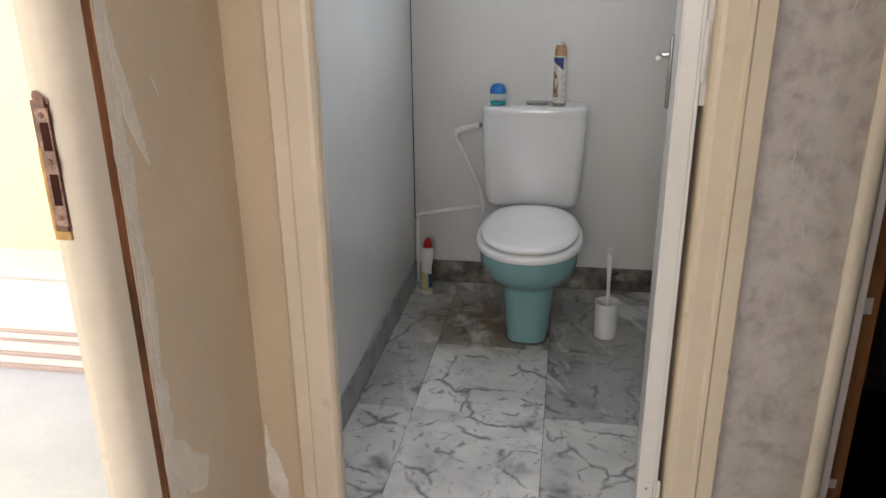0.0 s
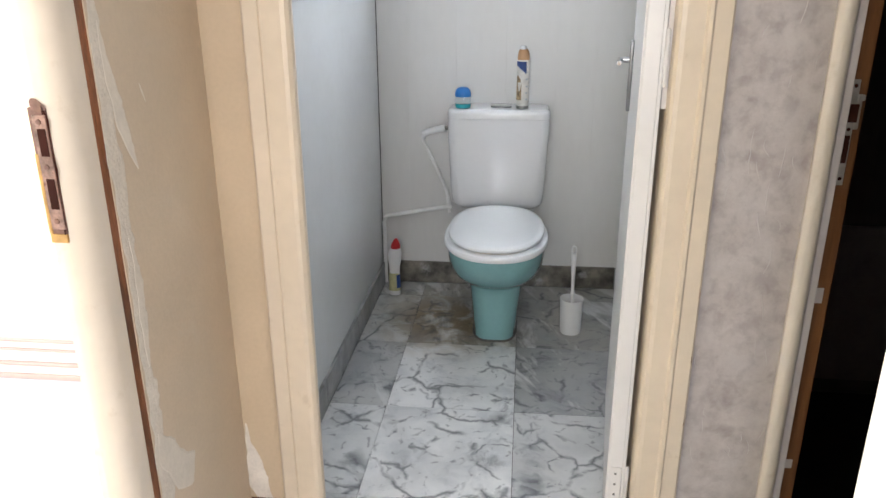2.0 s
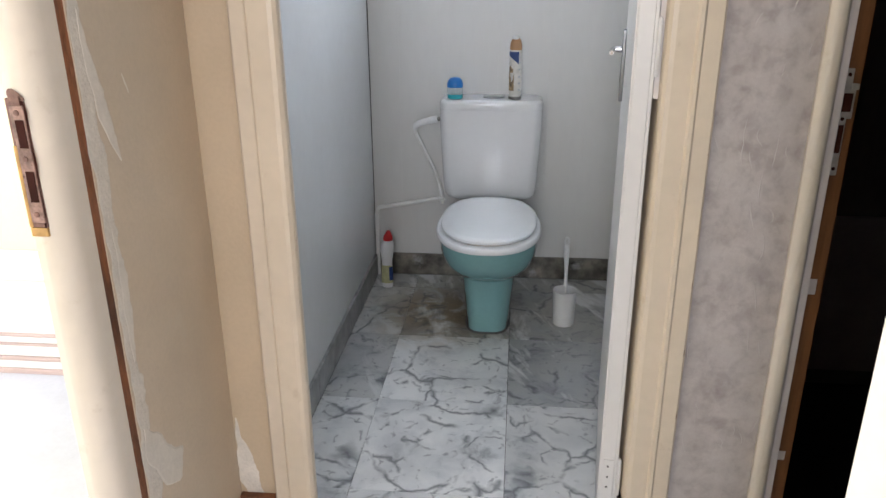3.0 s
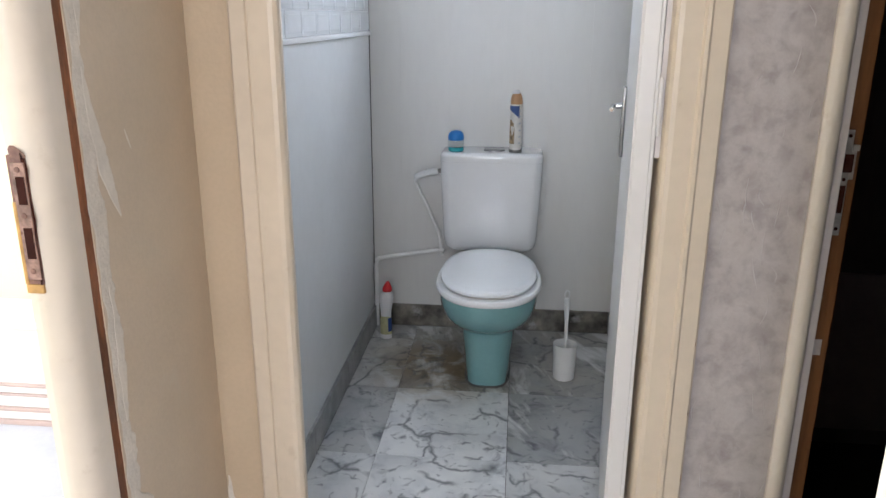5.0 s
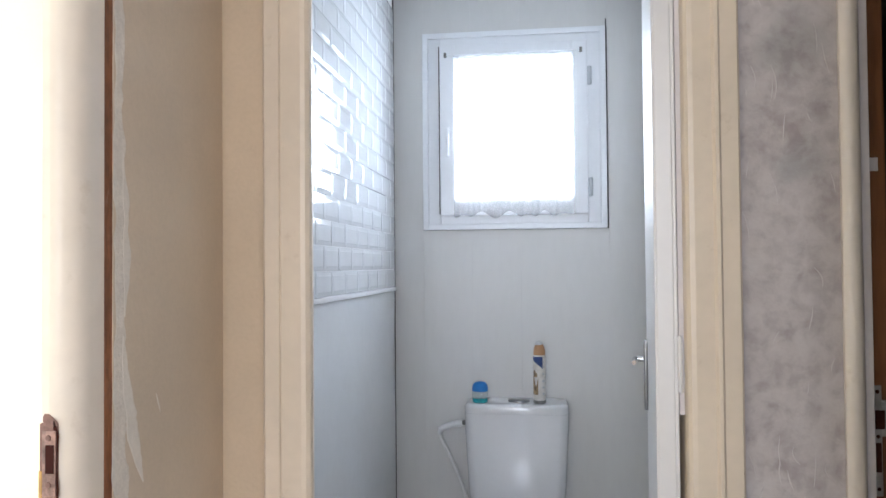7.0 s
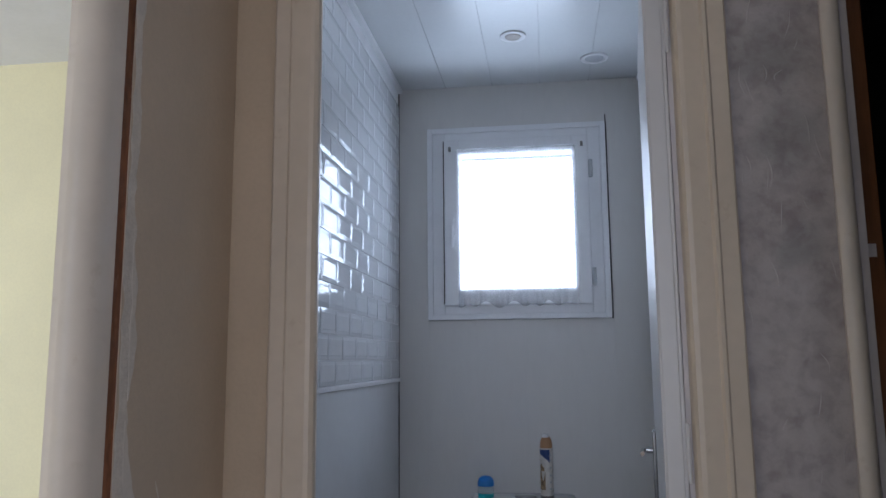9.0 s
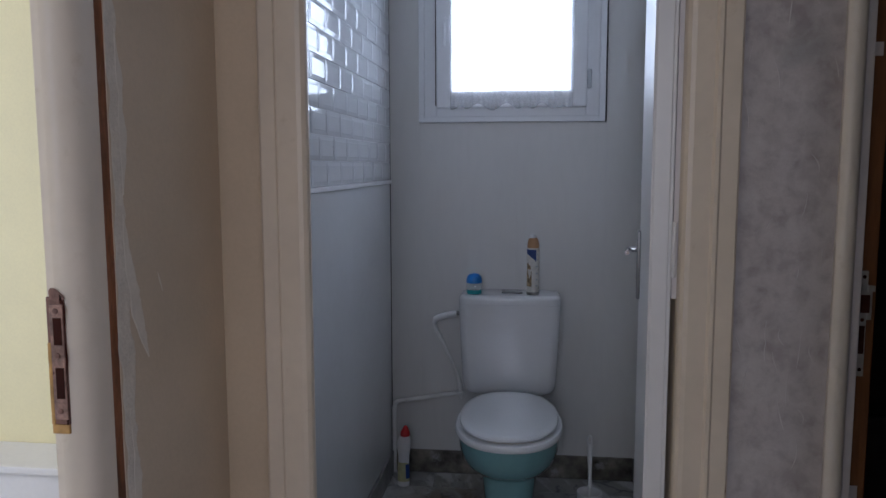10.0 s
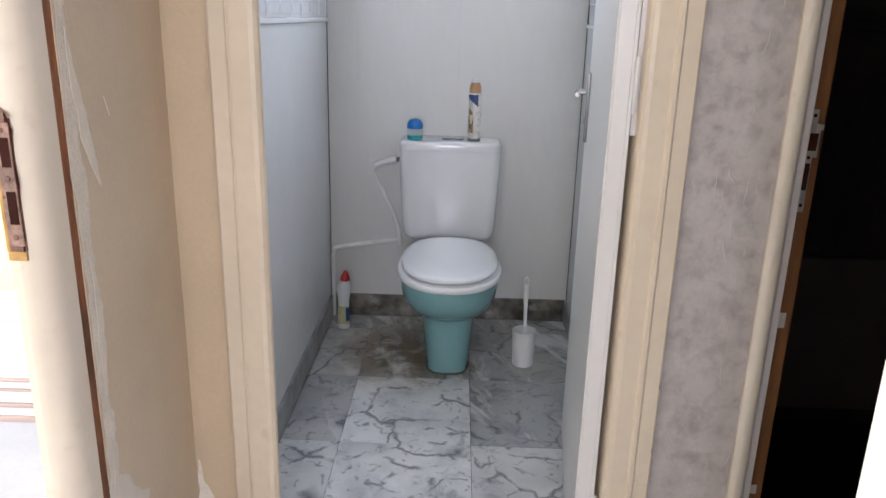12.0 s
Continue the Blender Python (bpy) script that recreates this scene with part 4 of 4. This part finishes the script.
# water supply
pipe = thing("water_pipe", "white painted water pipe running to the cistern valve", "pipe", (-0.45, -0.02, 0.0))
line = [(-0.460, -0.024, 0.0), (-0.460, -0.024, 0.10), (-0.460, -0.024, 0.264), (-0.457, -0.024, 0.282), (-0.448, -0.024, 0.292), (-0.433, -0.024, 0.295), (-0.32, -0.026, 0.316), (-0.200, -0.030, 0.338)]
on(pipe, part("pipe", tube(line, 0.0085, 12), PIPE_WHITE, None, "", True))
bm = tube([(-0.192, -0.034, 0.316), (-0.193, -0.034, 0.340), (-0.197, -0.034, 0.372), (-0.199, -0.034, 0.384)], [0.006, 0.0085, 0.0085, 0.0065], 12)
tube([(-0.206, -0.033, 0.338), (-0.180, -0.046, 0.341)], 0.0065, 10, bm=bm)
on(pipe, part("valve", bm, PIPE_WHITE, None, "small white stop valve", True))
on(pipe, part("hose", tube(smooth_line([(-0.199, -0.034, 0.382), (-0.212, -0.036, 0.430), (-0.262, -0.050, 0.545), (-0.288, -0.062, 0.606), (-0.289, -0.070, 0.632)]), 0.0062, 10), PIPE_WHITE, None, "thin white hose", True))
bm = tube([(-0.290, -0.070, 0.622), (-0.286, -0.072, 0.640), (-0.268, -0.074, 0.649), (-0.228, -0.077, 0.660), (-0.222, -0.078, 0.661)], [0.009, 0.0115, 0.0125, 0.0125, 0.0135], 12)
tube([(-0.224, -0.078, 0.661), (-0.203, -0.080, 0.665)], 0.0135, 12, bm=bm)
on(pipe, part("fill_fitting", bm, PLASTIC, None, "white elbow fitting", True))
on(pipe, part("nut", tube([(-0.204, -0.080, 0.665), (-0.176, -0.082, 0.670)], 0.0085, 8), STEEL, None, "grey nut", True))

# ---------------------------------------------------------------- loose things
ZT = 0.7498
can = thing("spray_can", "tall printed air freshener can with caramel cap", "spray can", (0.085, -0.112, ZT))
on(can, part("foot_rim", lathe([(0.022, ZT), (0.0235, ZT + 0.0021), (0.0235, ZT + 0.0085), (0.022, ZT + 0.0106)], 0.085, -0.112), STEEL, None, "steel rim", True))
on(can, part("can", lathe([(0.0205, ZT + 0.0095), (0.0225, ZT + 0.0138), (0.0225, ZT + 0.1696), (0.021, ZT + 0.1749)], 0.085, -0.112), CAN_WHITE, None, "off-white printed body", True))


def wrap(r, a0, a1, low, high, x, y, steps=12):
    """A curved label patch on a round body, its lower and upper edge given as functions of 0..1 along it."""
    bm = bmesh.new()
    prev = None
    for i in range(steps + 1):
        t = i / steps
        a = radians(a0 + (a1 - a0) * t)
        c = [bm.verts.new((x + rr * math.cos(a), y + rr * math.sin(a), z)) for rr, z in ((r, low(t)), (r + 0.0006, low(t) + 0.0004), (r + 0.0006, high(t) - 0.0004), (r, high(t)))]
        if prev:
            for q in range(3):
                bm.faces.new((prev[q], c[q], c[q + 1], prev[q + 1]))
        prev = c
    return bm


on(can, part("blue_print", wrap(0.0226, 185, 300, lambda t: ZT + 0.1548 - 0.030 * t ** 1.5, lambda t: ZT + 0.1696, 0.085, -0.112), LABEL_BLUE, None, "dark blue slanted print"))
on(can, part("flower_print", wrap(0.0226, 190, 258, lambda t: ZT + 0.0318, lambda t: ZT + 0.0827 + 0.020 * math.sin(t * 7), 0.085, -0.112), CAN_BROWN, None, "brown mottled picture"))
on(can, part("flower_print", wrap(0.0226, 200, 250, lambda t: ZT + 0.0954, lambda t: ZT + 0.1145 + 0.006 * math.sin(t * 5), 0.085, -0.112), CAN_BROWN, None, "brown mottled picture"))
for z in (0.032, 0.055, 0.078, 0.104, 0.129, 0.148):
    on(can, part("text_bar", wrap(0.0226, 296, 318, lambda t, z=z: ZT + z, lambda t, z=z: ZT + z + 0.006, 0.085, -0.112, 5), VENT_GREY))
on(can, part("cap", lathe([(0.0212, ZT + 0.1744), (0.022, ZT + 0.1802), (0.0205, ZT + 0.1961), (0.016, ZT + 0.2088), (0.010, ZT + 0.2152)], 0.085, -0.112), CARAMEL, None, "caramel dome cap", True))
on(can, part("nozzle", lathe([(0.0115, ZT + 0.2120), (0.0118, ZT + 0.2194), (0.0105, ZT + 0.2237), (0.003, ZT + 0.2247)], 0.083, -0.122), PLASTIC, None, "white spray button", True))

gel = thing("gel_freshener", "small gel air freshener with blue dome cap", "air freshener", (-0.133, -0.122, ZT))
gx, gy = -0.133, -0.122
on(gel, part("gel", lathe([(0.024, ZT + 0.0005), (0.028, ZT + 0.0029), (0.028, ZT + 0.0154), (0.025, ZT + 0.0173)], gx, gy), TEAL_GEL, None, "turquoise gel", True))
on(gel, part("cup", lathe([(0.0285, ZT + 0.0178), (0.0290, ZT + 0.0192), (0.0290, ZT + 0.0422), (0.0280, ZT + 0.0432)], gx, gy), CLEAR, None, "clear plastic cup", True))
on(gel, part("cap", lathe([(0.0292, ZT + 0.0422), (0.0298, ZT + 0.0451), (0.0295, ZT + 0.0557), (0.0260, ZT + 0.0662), (0.018, ZT + 0.0739), (0.006, ZT + 0.0768)], gx, gy), BLUE_CAP, None, "blue dome cap", True))

bottle = thing("cleaner_bottle", "white toilet cleaner bottle with bent neck and red cap", "bottle", (-0.402, -0.15, 0))
ox, oy = -0.402, -0.15
rows = ((0.000, 0.020, 0.0), (0.004, 0.0235, 0.0), (0.050, 0.0225, 0.0), (0.090, 0.0205, 0.001), (0.120, 0.0215, 0.001), (0.150, 0.0265, 0.002), (0.176, 0.027, 0.004), (0.192, 0.022, 0.006), (0.200, 0.0165, 0.007))
rings = [[(ox + dx + r * math.cos(2 * math.pi * i / 24), oy + 0.72 * r * math.sin(2 * math.pi * i / 24), z) for i in range(24)] for z, r, dx in rows]
on(bottle, part("body", loft(rings), PLASTIC, None, "white bottle body", True))
on(bottle, part("label", loft([[(ox + 1.02 * r * math.cos(2 * math.pi * i / 24), oy + 0.735 * r * math.sin(2 * math.pi * i / 24), z) for i in range(24)] for z, r in ((0.020, 0.0233), (0.060, 0.0224), (0.095, 0.0208))], closed=False), LABEL_YELLOW, None, "yellow green print", True))
on(bottle, part("label_panel", loft([[(ox + 1.04 * r * math.cos(radians(-62 + 72 * i / 8)), oy + 0.75 * r * math.sin(radians(-62 + 72 * i / 8)), z) for i in range(9)] + [(ox, oy, z)] for z, r in ((0.032, 0.0232), (0.060, 0.0226), (0.088, 0.0211))]), LABEL_BLUE, None, "blue print", True))
on(bottle, part("cap", loft([[(ox + dx + r * math.cos(2 * math.pi * i / 20), oy + r * math.sin(2 * math.pi * i / 20), z) for i in range(20)] for z, r, dx in ((0.199, 0.0185, 0.007), (0.203, 0.0195, 0.007), (0.214, 0.0175, 0.0075), (0.230, 0.010, 0.009), (0.238, 0.005, 0.0095))]), RED, None, "red pointed cap", True))

brush = thing("toilet_brush", "white plastic toilet brush standing in its cup", "toilet brush", (0.283, -0.42, 0))
bx, by = 0.283, -0.425
cup = lathe([(0.034, 0.0), (0.037, 0.003), (0.042, 0.128), (0.0425, 0.132), (0.040, 0.132), (0.036, 0.010)], bx, by)
on(brush, part("cup", cup, PLASTIC, None, "white round cup", True))
on(brush, part("bristles", lathe([(0.006, 0.012), (0.026, 0.02), (0.028, 0.085), (0.008, 0.100)], bx + 0.002, by, 20), FILLER, None, "white bristles"))
on(brush, part("handle", tube([(bx + 0.001, by, 0.095), (bx + 0.001, by, 0.145), (bx + 0.001, by, 0.150), (bx + 0.001, by, 0.158), (bx, by, 0.215), (bx - 0.001, by, 0.250), (bx - 0.0015, by, 0.285), (bx - 0.002, by, 0.300)],
                              [0.0055, 0.0055, 0.0085, 0.0060, 0.0065, 0.0085, 0.0095, 0.0090], 12), PLASTIC, None, "white tapered handle", True))
bm = tube([(bx - 0.002 + 0.0075 * math.cos(a), by, 0.312 + 0.015 * math.sin(a)) for a in [2 * math.pi * k / 20 for k in range(21)]], 0.0030, 8)
on(brush, part("hanging_loop", bm, PLASTIC, None, "white loop end", True))

# ceiling fittings
spot = thing("ceiling_spot", "small round recessed ceiling spot, switched off", "ceiling lamp", (0.012, -0.46, ZC))
z = ZC - 0.0045
on(spot, part("rim", lathe([(0.030, z), (0.044, z), (0.043, z - 0.004), (0.036, z - 0.006), (0.028, z - 0.003), (0.028, z)], 0.012, -0.46), TRIM, None, "white ring", True))
on(spot, part("lamp_glass", lathe([(0.029, z - 0.0005), (0.024, z - 0.006), (0.010, z - 0.008), (0.002, z - 0.0085)], 0.012, -0.46), BULB, None, "dull lamp glass", True))
vent = thing("ceiling_vent", "round pale grey air vent in the ceiling", "air vent", (0.30, -0.225, ZC))
on(vent, part("rim", lathe([(0.036, z), (0.050, z), (0.049, z - 0.005), (0.040, z - 0.007), (0.036, z - 0.003)], 0.30, -0.225), TRIM, None, "white ring", True))
on(vent, part("grille", lathe([(0.037, z - 0.0005), (0.034, z - 0.004), (0.015, z - 0.007), (0.002, z - 0.0075)], 0.30, -0.225), VENT_GREY, None, "grey grille", True))

# fibres embossed in the wallpaper
bm = bmesh.new()
for k in range(64):
    x, z0 = rnd.uniform(0.430, 0.572), rnd.uniform(0.30, 2.30)
    h, lean, bow = rnd.uniform(0.015, 0.060), rnd.uniform(-0.014, 0.014), rnd.uniform(-0.007, 0.007)
    pts = [(x + lean * t + bow * math.sin(math.pi * t), YE - 0.0002, z0 + h * t) for t in (0, 0.2, 0.4, 0.6, 0.8, 1.0)]
    tube(pts, [0.0002, 0.0008, 0.0011, 0.0011, 0.0007, 0.0002], 5, bm=bm)
ob = part("fibre", bm, FIBRE, wall_end_right, "pale embossed fibres")
ob["kind"] = "stuff"

# ---------------------------------------------------------------- pieces: glazed tiles and marble slabs
ROW, LONG = 0.068, 0.146
tile_mesh = {}


def tile(width, side):
    key = (round(width, 4), side)
    if key not in tile_mesh:
        h, w, t, b = ROW - 0.0014, width - 0.0014, 0.0026, 0.0095
        rings = []
        for lift, inset in ((-0.003, 0.0), (0.0015, 0.0), (t, b), (t + 0.0006, b + 0.003)):
            a, c = w / 2 - min(inset, w / 2 - 0.002), h / 2 - inset
            rings.append([(side * lift, y, z) for y, z in ((-a, -c), (a, -c), (a, c), (-a, c))])
        tile_mesh[key] = mesh_of("tile", loft(rings), TILE)
    return tile_mesh[key]


def tile_field(parent, x, side, y0, y1):
    z0, z1 = TRIM_Z + 0.0125, ZC - 0.022
    for r in range(int((z1 - z0) / ROW)):
        y = y0 - (LONG / 2 if r % 2 else 0.0)
        while y < y1 - 0.004:
            a, b = max(y, y0), min(y + LONG, y1)
            if b - a > 0.02:
                ob = new("tile", tile(b - a, side))
                ob.parent = parent
                ob.location = (x, (a + b) / 2 + rnd.uniform(-0.0003, 0.0003), z0 + (r + 0.5) * ROW)
                ob.rotation_euler = (0, radians(rnd.uniform(-0.25, 0.25)), radians(rnd.uniform(-0.25, 0.25)))
            y += LONG


tile_field(wall_left, XL, 1, -1.490, -0.0075)
tile_field(wall_right, XR, -1, -0.760, -0.011)

slab_x = (XL + 0.009, -0.290, 0.0915, XR - 0.009)
slab_y = (-1.81, -1.395, -0.979, -0.564, -0.149, -0.013)
TONES = {(0, 4): (0.5, 0.5), (1, 4): (0.42, 1.0), (2, 4): (0.45, 0.6), (0, 3): (0.66, 0.2), (1, 3): (0.48, 1.0), (2, 3): (0.44, 0.6), (0, 2): (0.58, 0.0), (1, 2): (0.90, 0.0), (2, 2): (0.44, 0.0), (0, 1): (0.82, 0.0), (1, 1): (0.90, 0.0), (2, 1): (0.70, 0.0)}
for i in range(3):
    for j in range(5):
        x0, x1, y0, y1 = slab_x[i], slab_x[i + 1], slab_y[j], slab_y[j + 1]
        cx, cy = (x0 + x1) / 2, (y0 + y1) / 2
        ob = new("marble_tile", mesh_of("marble_tile", box(x0 - cx + 0.0008, x1 - cx - 0.0008, y0 - cy + 0.0008, y1 - cy - 0.0008, -0.007, 0.0, 0.0007, seg=1), MARBLE))
        ob.parent = floor
        ob.location = (cx, cy, rnd.uniform(-0.0004, 0.0))
        g, warm = TONES.get((i, j), (0.85, 0.0))
        ob.color = (g, g * (1 - 0.05 * warm), g * (1 - 0.16 * warm), 1.0)
